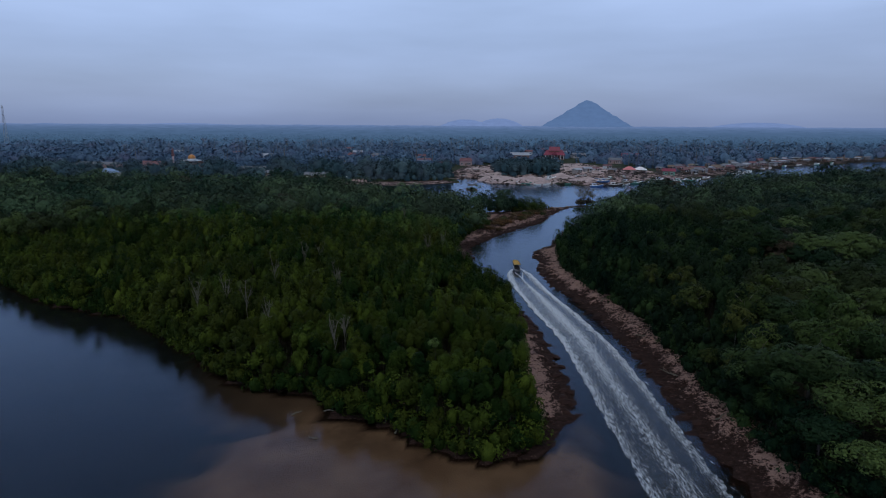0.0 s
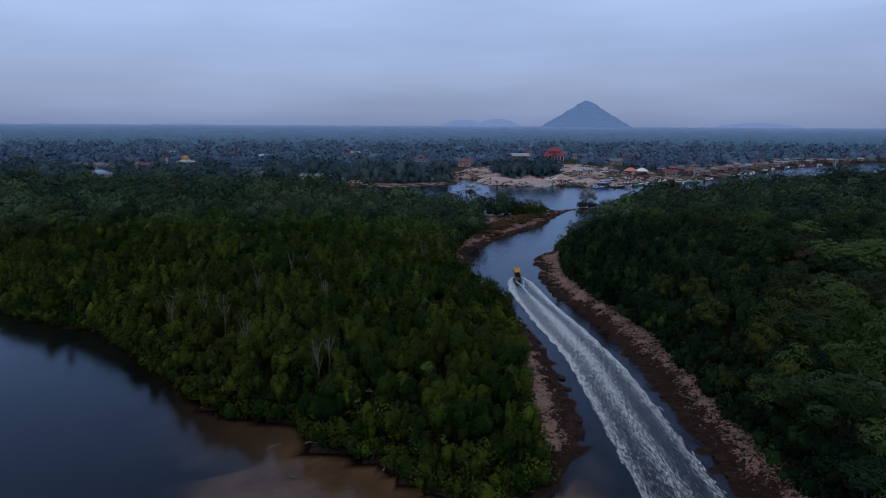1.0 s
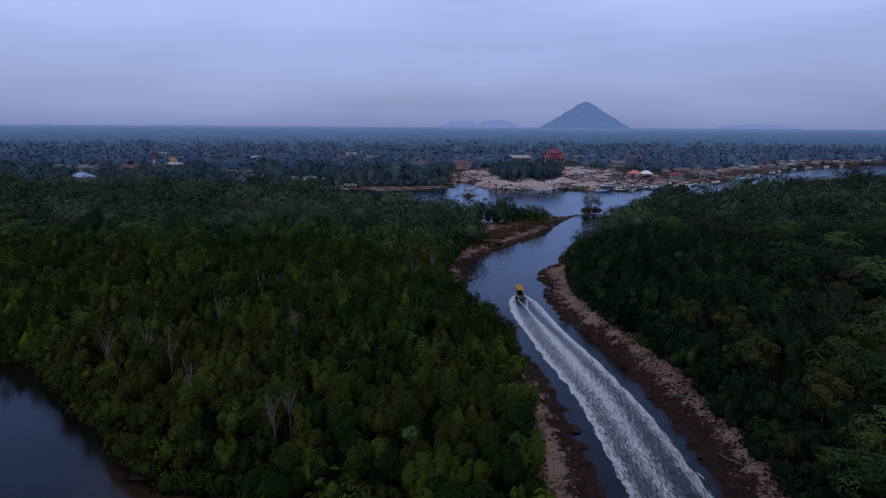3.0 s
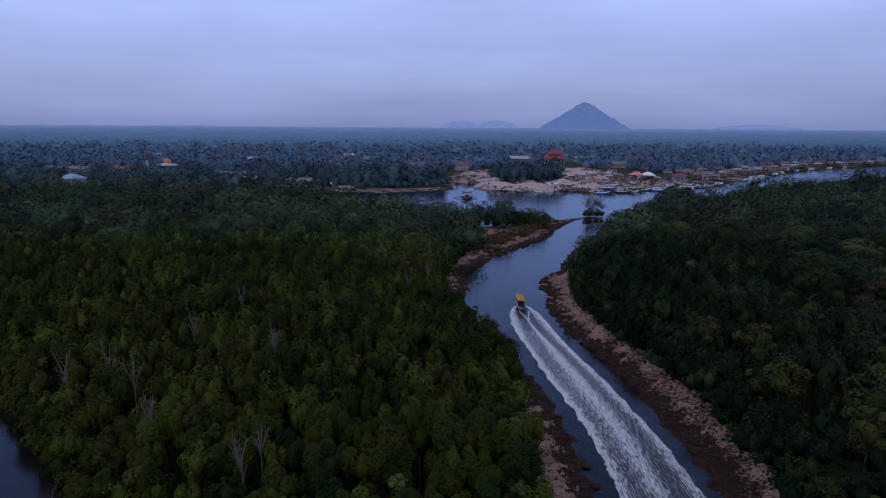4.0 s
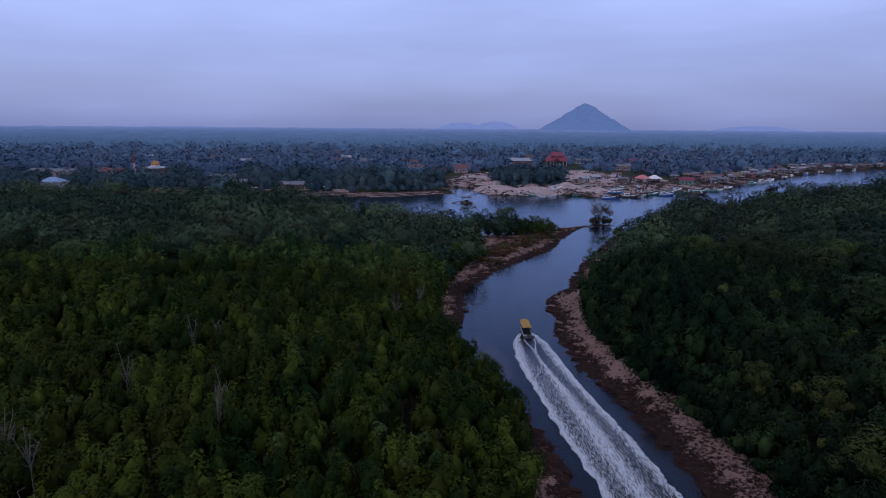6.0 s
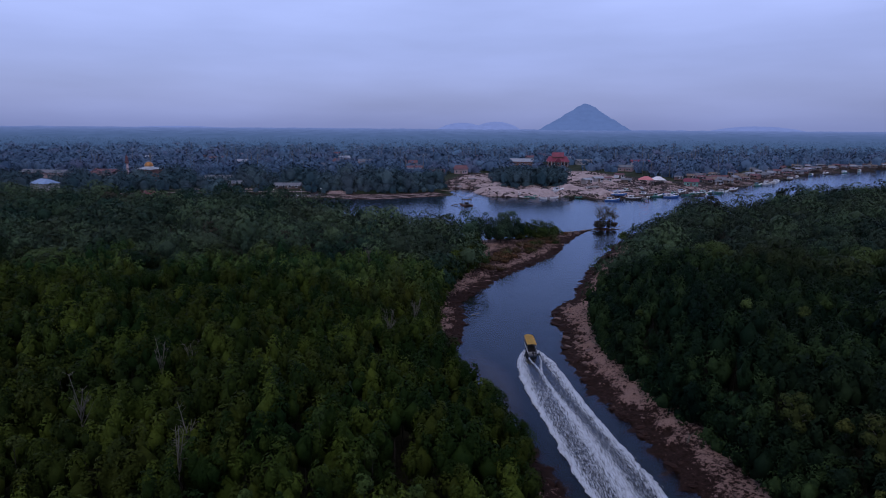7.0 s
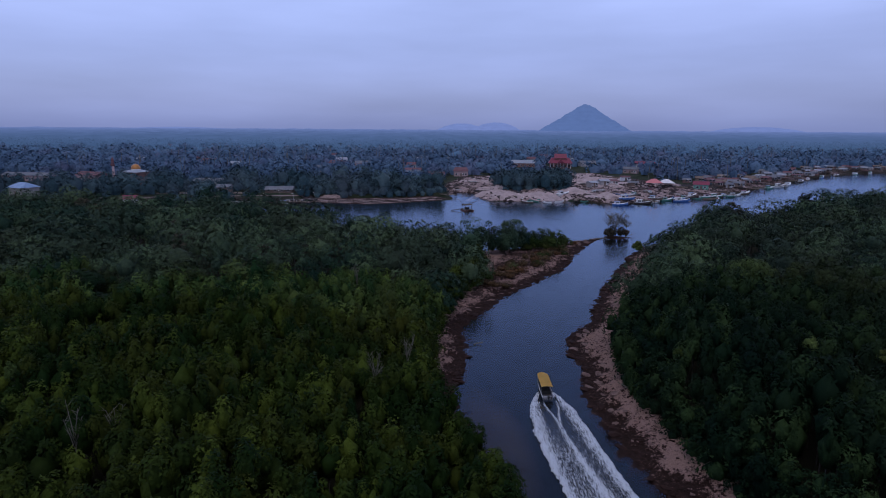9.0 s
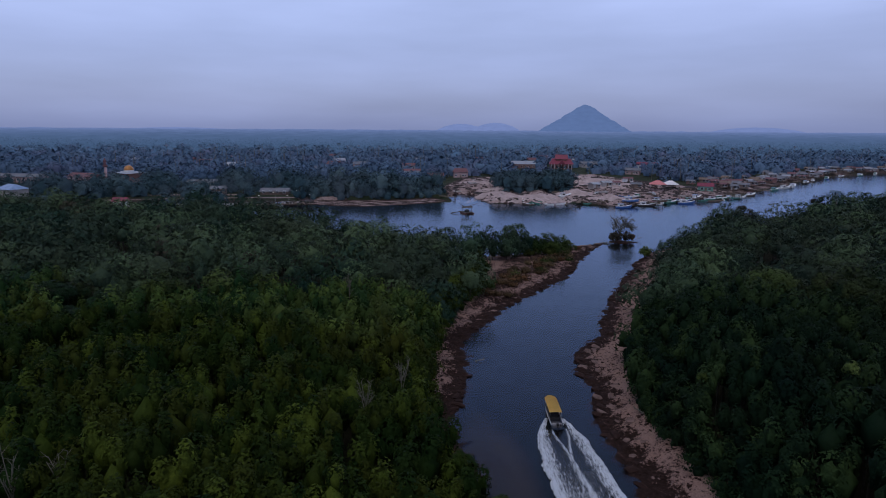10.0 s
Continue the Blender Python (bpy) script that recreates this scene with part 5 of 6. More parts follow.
house(-76, 359, 0, 13, 6, 1.6, 1.6, M_BROWNWALL, M_GREYROOF, "low open boat shed with a grey roof", windows=4, front=0.12)
house(-124, 393, 5, 15, 6, 2.8, 1.2, M_CONC, M_GREYROOF, "low pale building behind the quay", windows=4, front=0.12)
house(18, 471, 0, 9.5, 8, 3.6, 2.4, M_PINK, M_DARKRED, "pinkish house with a dull red roof", hip=0.3, front=1.0)
house(1, 447, 5, 10, 7, 3.0, 1.6, M_BROWNWALL, M_DARKRED, "timber shed with a rusty red roof", windows=2)
house(-8, 425, -10, 8, 6, 2.8, 1.4, M_BROWNWALL, M_GREYROOF, "small grey-roofed shed by the creek", windows=2)
house(76, 584, -6, 20, 12, 3.2, 2.6, M_REDWALL, M_ZINC, "red-brown building with a wide white metal roof", windows=6, front=1.0)
house(136, 598, 10, 16, 8, 3.2, 1.8, M_CONC, M_GREYROOF, "grey-roofed pavilion beside the red-roofed hall", windows=4)
house(181, 580, -12, 16, 9, 3.4, 2.2, M_WHITE, M_REDROOF, "white house with a red roof among trees", windows=4)
house(-62, 570, 5, 12, 8, 3.2, 2.0, M_PINK, M_GREYROOF, "salmon house with a grey roof", windows=3)
house(-82, 568, -15, 13, 8, 3.4, 2.2, M_REDWALL, M_DARKRED, "red-brown house among trees", windows=3)
house(-159, 548, 0, 15, 8, 3.4, 1.8, M_WHITE, M_ZINC, "low white building with a metal roof", windows=4)
house(-268, 627, 0, 22, 9, 3.2, 1.6, M_WHITE, M_ZINC, "long pale building among far trees", windows=5)
house(232, 655, 0, 16, 9, 3.2, 1.8, M_CONC, M_GREYROOF, "pale house among far trees", windows=4)
house(-330, 690, 0, 18, 9, 3.2, 1.8, M_CONC, M_ZINC, "pale house among far trees", windows=4)


rv = np.random.RandomState(63)
for k in range(34):
    x, y = rv.uniform(-260, 330), rv.uniform(480, 780)
    if edge_distance(np.array([x]), np.array([y]), FAR)[0] < 25 or min(math.hypot(x - c[0], y - c[1]) for c in CLEAR) < 26 or abs(x) > 0.7 * y:
        continue
    roof, rn = ((M_GREYROOF, "grey"), (M_ZINC, "pale metal"), (M_DARKRED, "rusty red"))[int(rv.randint(3))]
    wall, wn_ = ((M_CONC, "pale"), (M_WHITE, "white"), (M_PINK, "salmon"), (M_BROWNWALL, "timber"))[int(rv.randint(4))]
    house(x, y, rv.uniform(-30, 30), rv.uniform(7, 13), rv.uniform(6, 9), rv.uniform(2.8, 3.6), rv.uniform(1.2, 2.2), wall, roof, wn_ + " house with a " + rn + " roof among palms", windows=3, front=0.25)


def red_hall(x, y):
    z = height_of(x, y)[0]
    e = thing("hall", pose(x, y, z, 0, 0, -8), "large hall with a two-tiered steep bright red roof", "hall")
    part("wall", box(-9, 9, -6.5, 6.5, -0.3, 4.2, 0.05), M_REDWALL, e)
    part("lower_roof", gable(18, 13, 4.2, 4.4, 1.0, 0.2, "x", 0.35), M_REDROOF, e)
    part("upper_wall", box(-4.5, 4.5, -3.0, 3.0, 6.0, 8.4), M_REDWALL, e)
    part("upper_roof", gable(9, 6, 8.2, 3.6, 0.9, 0.2, "x", 0.1), M_REDROOF, e)
    part("porch_roof", gable(5, 18, 4.3, 3.6, 0.4, 0.2, "y"), M_REDROOF, e)
    for k in range(7):
        part("post", rod((-8.4 + 2.8 * k, -7.2, -0.3), (-8.4 + 2.8 * k, -7.2, 4.2), 0.16), M_WHITE, e)
    for k in range(5):
        wx = -7.2 + 3.6 * k
        part("window", box(wx - 0.8, wx + 0.8, -6.56, -6.503, 1.0, 3.0), M_DARKGLASS, e)
    clearing(x, y, 14)


red_hall(106, 572)


def fishing_boat(x, y, turn, length, hull, cabin, roofmat, label, mast=True):
    k = 0.8 * length / 9.0
    e = thing("fishing_boat", pose(x, y, max(0.0, height_of(x, y)[0] + 0.1), 0, 0, turn), label, "boat", "moored fishing boats")
    e.scale = (k, k, k)
    part("hull", hull_mesh([(0, 0.9, -0.3, 0.0, 0.8), (3, 1.2, -0.4, 0.0, 0.75), (6, 1.05, -0.35, 0.1, 0.95), (8, 0.55, -0.1, 0.35, 1.35), (9, 0.06, 0.5, 0.9, 1.7)]), hull, e)
    part("gunwale", hull_mesh([(0, 0.95, 0.74, 0.76, 0.88), (3, 1.26, 0.70, 0.72, 0.84), (6, 1.11, 0.90, 0.92, 1.04), (8, 0.60, 1.30, 1.32, 1.44), (8.9, 0.1, 1.62, 1.66, 1.76)]), M_WHITE, e)
    cab = part("cabin", box(-0.75, 0.75, 1.2, 3.9, 0.4, 2.1, 0.04), cabin, e)
    part("roof", box(-0.95, 0.95, 0.9, 4.4, 2.1, 2.2, 0.03), roofmat, e)
    for sx in (-0.77, 0.77):
        part("window", box(sx - 0.02, sx + 0.02, 1.7, 3.4, 1.2, 1.8), M_DARKGLASS, cab)
    if mast:
        part("mast", rod((0, 5.2, 0.4), (0, 5.2, 4.2), 0.06, 0.04), M_WOOD, e)


rb = np.random.RandomState(61)
for k, (x, y, g, n) in enumerate(((62, 357, 300, 11), (47, 338, 80, 7), (82, 330, 265, 9), (94, 337, 262, 10), (110, 347, 285, 10), (118, 352, 300, 9), (131, 366, 300, 11), (142, 366, 270, 10),
                                  (155, 372, 290, 9), (166, 381, 310, 11), (197, 414, 310, 10), (208, 424, 300, 12), (219, 432, 310, 13), (226, 442, 320, 10), (245, 462, 310, 11), (262, 480, 315, 10),
                                  (285, 502, 310, 11), (310, 525, 310, 10), (335, 540, 315, 11), (360, 556, 310, 10), (-84, 300, 75, 10), (-72, 311, 60, 8), (-64, 325, 70, 9), (-92, 299, 85, 8),
                                  (88, 341, 250, 9), (101, 341, 268, 8), (105, 350, 240, 9), (116, 346, 275, 10), (124, 358, 300, 9), (137, 363, 285, 10), (150, 370, 300, 8), (99, 358, 200, 9), (84, 366, 100, 8), (111, 366, 170, 8))):
    hull = M_WHITE if k in (11, 12, 13) else (M_WHITE, M_BLUEPAINT, M_GREENPAINT, M_WOOD, M_DARKWOOD)[(k * 3 + k // 5) % 5]
    names = {M_WHITE: "white", M_BLUEPAINT: "blue", M_GREENPAINT: "green", M_WOOD: "brown wooden", M_DARKWOOD: "dark wooden"}
    fishing_boat(x, y, g + rb.uniform(-12, 12), n, hull, (M_WHITE, M_GREENWALL, M_WHITE)[k % 3], (M_ZINC, M_REDROOF, M_BLUEROOF, M_TENT)[k % 4], names[hull] + " fishing boat with a small cabin moored at the shore", k % 3 != 1)

# stilt houses and landing stages along the shore
house(146, 386, -20, 7.2, 5.6, 2.8, 1.7, M_GREENWALL, M_REDROOF, "green and white boathouse on stilts with a red roof", "stilt_house", 1.2, windows=2, group="stilt houses on the shore", z=0.9)
rs = np.random.RandomState(65)
SHORE = [(168, 398), (186, 412), (204, 432), (236, 464), (268, 494), (304, 528), (340, 550), (379, 572), (440, 608)]
ROOFS = ((M_GREYROOF, "grey"), (M_ZINC, "pale metal"), (M_DARKRED, "rusty red"), (M_GREYROOF, "grey"), (M_BROWNWALL, "brown thatched"))
WALLS = ((M_BROWNWALL, "dark timber"), (M_CONC, "pale concrete"), (M_BROWNWALL, "brown timber"), (M_REDWALL, "red-brown"), (M_DARKWOOD, "dark weathered"))
for k in range(104):
    t = (k + rs.uniform(-0.5, 0.5)) / 104 * (len(SHORE) - 1)
    i = int(min(max(t, 0), len(SHORE) - 1.001))
    (xa, ya), (xb, yb) = SHORE[i], SHORE[i + 1]
    f, back = t - i, rs.choice([1, 3, 8, 13, 20, 28]) + rs.uniform(-1.5, 1.5)
    nx, ny = -(yb - ya), xb - xa
    q = math.hypot(nx, ny)
    x, y = xa + (xb - xa) * f + nx / q * back, ya + (yb - ya) * f + ny / q * back
    (roof, rn), (wall, wn_) = ROOFS[int(rs.randint(5))], WALLS[int(rs.randint(5))]
    house(x, y, -42 + rs.uniform(-25, 25), rs.uniform(2.4, 5.6), rs.uniform(2.4, 4.4), rs.uniform(1.6, 2.4), rs.uniform(0.5, 1.2), wall, roof, wn_ + " stilt house with a " + rn + " roof on the shore",
          "stilt_house", 1.0, windows=2, group="stilt houses on the shore", z=max(0.7, height_of(x, y)[0] - 0.6), front=0.08)


def jetty(x, y, turn, length, width, label):
    e = thing("jetty", pose(x, y, 0, 0, 0, turn), label, "jetty", "jetties")
    n = max(4, int(length / 1.2))
    for k in range(n):
        part("plank", box(length * k / n + 0.03, length * (k + 1) / n - 0.03, -width / 2, width / 2, 1.30 + 0.02 * (k % 3), 1.40 + 0.02 * (k % 3)), M_WOOD, e)
    for k in range(max(2, int(length / 4)) + 1):
        for sy in (-1, 1):
            px = length * k / max(2, int(length / 4))
            part("pile", rod((px, sy * width * 0.45, -2.0), (px, sy * width * 0.45, 1.9), 0.11), M_DARKWOOD, e)


for x, y, g, n, w in ((70, 346, -110, 10, 2.0), (100, 345, -75, 12, 2.2), (124, 364, -62, 11, 2.0), (150, 378, -60, 12, 2.2), (182, 406, -50, 10, 2.0), (206, 432, -50, 12, 2.2), (240, 466, -50, 12, 2.0),
                     (290, 516, -50, 14, 2.2), (-100, 309, -65, 12, 2.5), (-60, 334, -70, 10, 2.2), (4, 362, -20, 8, 1.8)):
    jetty(x, y, g, n, w, "weathered plank jetty on dark piles")


def quay():
    e = thing("quay", pose(-128, 309, 0, 0, 0, 7), "long pale concrete quay with a dark face", "quay")
    part("deck", box(0, 46, 0, 5, 0.4, 2.3, 0.05), M_CONC, e)
    for k in range(10):
        part("fender", rod((2 + 4.6 * k, -0.15, -0.5), (2 + 4.6 * k, -0.15, 2.2), 0.15), M_BLACK, e)
    for k in range(6):
        part("bollard", rod((4 + 7.6 * k, 0.7, 2.2), (4 + 7.6 * k, 0.7, 2.8), 0.14, 0.18), M_BLACK, e)


quay()


def sampan(x, y, turn, n, mat, label):
    e = thing("sampan", pose(x, y, max(0.0, height_of(x, y)[0]) + 0.1, 0, 0, turn), label, "boat", "sampans drawn up on the sand")
    k = n / 9.0
    part("hull", hull_mesh([(0, 0.7 * k, -0.1, 0.0, 0.6), (3 * k, 0.95 * k, -0.15, 0.0, 0.55), (6 * k, 0.8 * k, -0.1, 0.1, 0.7), (9 * k, 0.05, 0.4, 0.7, 1.1)]), mat, e)
    for f in (0.3, 0.6):
        part("thwart", box(-0.75 * k, 0.75 * k, n * f, n * f + 0.2, 0.40, 0.46), M_WOOD, e)


rq = np.random.RandomState(67)
for k in range(34):
    t = rq.uniform(0, 1)
    x, y = 28 + 130 * t, 345 + 30 * max(0, t - 0.55) / 0.45 - 6 * math.sin(t * 9) + rq.uniform(-4, 9)
    mat, word = ((M_WHITE, "white"), (M_BLUEPAINT, "blue"), (M_WOOD, "brown"), (M_GREENPAINT, "green"), (M_DARKWOOD, "dark"))[int(rq.randint(5))]
    sampan(x, y, rq.uniform(0, 360), rq.uniform(4, 7.5), mat, word + " wooden sampan drawn up by the sandy shore")


def fish_stage():
    """A crowded wooden landing stage at the river's edge."""
    e = thing("landing_stage", pose(-88, 318, 0, 0, 0, 14), "long wooden landing stage crowded with posts", "jetty")
    for k in range(20):
        part("plank", box(1.9 * k, 1.9 * k + 1.8, 0, 6.0, 1.25, 1.4), M_WOOD, e)
    for k in range(20):
        part("pile", rod((1.9 * k + 0.9, -0.2, -1.5), (1.9 * k + 0.9, -0.2, 2.2), 0.12), M_DARKWOOD, e)
    r = np.random.RandomState(71)
    for k in range(110):
        t = r.uniform(0, 38)
        m = pose(-88, 318, 0, 0, 0, 14) @ pose(t, r.uniform(0.5, 5.5), 1.4, 0, 0, r.uniform(0, 90))
        s = r.uniform(0.5, 1.2)
        ob = part("crate" if k % 2 else "barrel", box(-0.5 * s, 0.5 * s, -0.4 * s, 0.4 * s, 0, 0.7 * s, 0.04) if k % 2 else lathe([(0.3, 0), (0.36, 0.45), (0.3, 0.9)], 10), (M_DARKWOOD, M_GREYROOF, M_DARKWOOD, M_WOOD, M_DARKWOOD, M_CONC, M_DARKWOOD, M_BLACK)[k % 8])
        ob.matrix_basis = m
        tagged(ob, "fish crate on the landing stage" if k % 2 else "drum standing on the landing stage", "crate" if k % 2 else "barrel", "goods on the landing stage")


fish_stage()


def tent(x, y, turn, mat, label):
    e = thing("market_tent", pose(x, y, height_of(x, y)[0], 0, 0, turn), label, "tent", "market tents")
    part("roof", gable(8, 7, 2.6, 2.0, 0.3, 0.1, "x", 0.9), mat, e)
    for sx in (-3.9, 3.9):
        for sy in (-3.4, 3.4):
            part("pole", rod((sx, sy, -0.2), (sx, sy, 2.65), 0.06), M_STEEL, e)


tent(121, 388, -15, M_TENTRED, "pink canvas market tent on the sand")
tent(129, 391, -15, M_TENT, "white canvas market tent on the sand")


def dredger(x, y):
    e = thing("dredger", pose(x, y, 0, 0, 0, 20), "dark rusty work boat with a derrick moored in midstream", "boat")
    for sy in (-1.3, 1.3):
        part("pontoon", hull_mesh([(-3.2, 0.5, -0.4, -0.1, 0.45), (-2.6, 0.6, -0.4, -0.2, 0.5), (2.4, 0.6, -0.4, -0.2, 0.5), (3.2, 0.4, -0.2, 0.1, 0.6)]), M_REDWALL, e).location = (sy, 0, 0)
    part("deck", box(-1.9, 1.9, -2.6, 2.4, 0.48, 0.6), M_DARKWOOD, e)
    for sx in (-1.4, 1.4):
        for sy in (-1.5, 1.2):
            part("roof_post", rod((sx, sy, 0.6), (sx, sy, 2.5), 0.06), M_DARKWOOD, e)
    part("awning", gable(3.6, 3.4, 2.4, 0.5, 0.2, 0.08), M_DARKWOOD, e)
    part("engine", box(-0.7, 0.7, -0.9, 0.8, 0.6, 1.5, 0.1), M_BLACK, e)
    part("winch", lathe([(0.4, 0.6), (0.4, 1.1), (0.25, 1.3)], 10), M_BLACK, e)
    part("boom", rod((0, 0, 2.6), (6.2, 0.5, 4.2), 0.12, 0.07), M_DARKWOOD, e)
    part("boom", rod((-0.8, 0, 2.4), (-3.2, 0.4, 4.2), 0.12, 0.07), M_DARKWOOD, e)
    part("suction_pipe", rod((-1.6, 0.8, 0.9), (-6.5, 1.5, 0.1), 0.16), M_DARKWOOD, e)


dredger(15, 309)


def sand_heap(x, y, r, h, seed):
    rr = np.random.RandomState(seed)
    n, k, foot = 24, 7, height_of(x, y)[0]
    V = [(0, 0, h)]
    for j in range(1, k):
        for i in range(n):
            f = j / (k - 1)
            a = 6.2832 * i / n
            px, py = math.cos(a) * r * f * 1.5, math.sin(a) * r * f
            V.append((px, py, height_of(x + px, y + py)[0] - foot + h * (1 - f) ** 1.1 * rr.uniform(0.75, 1.15) - 0.25 * f))
    bm = bmesh.new()
    vs = [bm.verts.new(v) for v in V]
    for i in range(n):
        bm.faces.new((vs[0], vs[1 + i], vs[1 + (i + 1) % n]))
        for j in range(k - 2):
            bm.faces.new((vs[1 + j * n + i], vs[1 + (j + 1) * n + i], vs[1 + (j + 1) * n + (i + 1) % n], vs[1 + j * n + (i + 1) % n]))
    ob = part("sand_mound", bm, M_HEAP)
    ob.matrix_basis = pose(x, y, foot + 0.05)
    tagged(ob, "low mound of pale dredged sand on the shore", "sand mound", "sand mounds")


M_HEAP = plain("pale_sand", (0.42, 0.33, 0.31), 0.95, vary=0.3, scale=0.4, bump=0.3)
for k, (x, y, r, h) in enumerate(((38, 352, 9, 1.8), (54, 352, 10, 2.0), (28, 366, 8, 1.6), (72, 366, 9, 2.4), (85, 350, 8, 1.5), (84, 420, 14, 1.8), (104, 440, 15, 1.5), (98, 400, 9, 1.4), (36, 384, 9, 1.8),
                                  (110, 412, 8, 1.2), (90, 470, 14, 1.5), (24, 420, 8, 1.2))):
    sand_heap(x, y, r, h, 80 + k)


def road_and_sheds():
    """Small sheds, vehicles' parking and stacked timber on the sand."""
    r = np.random.RandomState(91)
    for k in range(110):
        x, y = r.uniform(12, 160), r.uniform(338, 450)
        if not inside(np.array([x]), np.array([y]), BEACH)[0]:
            continue
        n = r.uniform(2.5, 7)
        e = thing("timber_stack", pose(x, y, height_of(x, y)[0] + 0.05, 0, 0, r.uniform(0, 180)), "stack of weathered timber lying on the sand", "timber", "timber stacks")
        for j in range(4):
            part("baulk", box(-n / 2, n / 2, -0.8 + 0.42 * j, -0.44 + 0.42 * j, 0.0, 0.3 + 0.25 * (j % 2)), (M_WOOD, M_DARKWOOD, M_CONC, M_DARKWOOD)[k % 4], e)
    for k, (x, y, g) in enumerate(((96, 398, 10), (102, 402, 20), (112, 396, -10), (88, 392, 30), (118, 430, 0), (60, 468, 0))):
        hut = house(x, y, g, 5, 4, 2.3, 0.9, (M_CONC, M_WHITE, M_BROWNWALL)[k % 3], (M_ZINC, M_DARKRED, M_GREYROOF)[k % 3], "small work hut on the sand", "hut", windows=1, group="work huts")


road_and_sheds()


def beach_debris():
    """Planks, nets, stones and scrap strewn over the sand, too many to count."""
    r = np.random.RandomState(93)
    x, y = r.uniform(8, 168, 9000), r.uniform(335, 470, 9000)
    d = edge_distance(x, y, BEACH)
    ok = (d > 0.3) & (r.uniform(size=x.shape) < 0.10 + 0.55 * smooth01(wobble(x, y, 14, 51), 0.05, 0.7) + 0.3 * (d < 5) + 0.3 * (x > 105)) & (land_distance(x, y) > 0.5)
    x, y = x[ok][:3000], y[ok][:3000]
    z = height_of(x, y)
    corner = np.array([(-1, -1, 0), (1, -1, 0), (1, 1, 0), (-1, 1, 0), (-0.7, -0.8, 1), (0.8, -0.7, 1), (0.7, 0.8, 1), (-0.8, 0.7, 1)])
    face = np.array([(0, 1, 5, 4), (1, 2, 6, 5), (2, 3, 7, 6), (3, 0, 4, 7), (4, 5, 6, 7)])
    V, Q = [], []
    for k in range(len(x)):
        g = r.uniform(0, 6.28)
        c = corner * np.array([r.uniform(0.25, 1.5), r.uniform(0.12, 0.45), r.uniform(0.15, 0.7)])
        V.append(np.stack([c[:, 0] * math.cos(g) - c[:, 1] * math.sin(g) + x[k], c[:, 0] * math.sin(g) + c[:, 1] * math.cos(g) + y[k], c[:, 2] + z[k] - 0.05], -1))
        Q.append(face + 8 * k)
    ob = new("beach_debris", grid_mesh("beach_debris", np.concatenate(V), np.concatenate(Q), M_SCRAP))
    tagged(ob, "dark planks, nets and scrap strewn over the sandy shore", "debris", kind="stuff")


M_SCRAP = plain("weathered_scrap", (0.075, 0.060, 0.058), 0.9, vary=0.7, scale=0.35)
beach_debris()


M_BULB = plain("lit_lamp", (0.9, 0.88, 0.8), 0.5)
M_BULB.node_tree.nodes["Principled BSDF"].inputs["Emission Color"].default_value = (1.0, 0.93, 0.80, 1)
M_BULB.node_tree.nodes["Principled BSDF"].inputs["Emission Strength"].default_value = 2.0


def lamp_post(x, y, z):
    e = thing("lamp_post", pose(x, y, z, 0, 0, 200), "thin grey post with a small lit lamp by the quay", "street lamp", "lamps along the quay")
    part("post", rod((0, 0, -0.2), (0, 0, 3.6), 0.06, 0.05), M_STEEL, e)
    part("arm", rod((0, 0, 3.55), (0.6, 0, 3.75), 0.04), M_STEEL, e)
    part("lamp", lathe([(0.04, 3.80), (0.13, 3.74), (0.16, 3.66), (0.09, 3.59), (0.02, 3.56)], 10), M_BULB, e, "glowing white lamp").location.x = 0.6


for x, y in ((-103, 369.5), (-70, 336), (-62, 346), (-60, 400), (-120, 372), (52, 386), (-86, 352)):
    lamp_post(x, y, height_of(x, y)[0])
for x, y in ((-73, 323.5), (-61.5, 326.5), (-52.5, 329)):
    lamp_post(x, y, 1.4)


# ---- woods across the river ----
def hidden_house(x, y, top):
    """True where a tree of that height would stand before a building."""
    bad = np.zeros(x.shape, bool)
    ex, ey, ez = 3.7, 69.0, 32.6
    for hx, hy, half, front, sill in CLEAR:
        bad |= np.hypot(x - hx, y - hy) < half + 3
        dx, dy = hx - ex, hy - ey
        n = math.hypot(dx, dy)
        along = ((x - ex) * dx + (y - ey) * dy) / n
        side = np.abs(-(x - ex) * dy + (y - ey) * dx) / n
        line = ez - (ez - sill) * along / n
        bad |= (side < half * along / n + 1) & (along < n) & (along > n - 170 * front) & (top > line)
    return bad


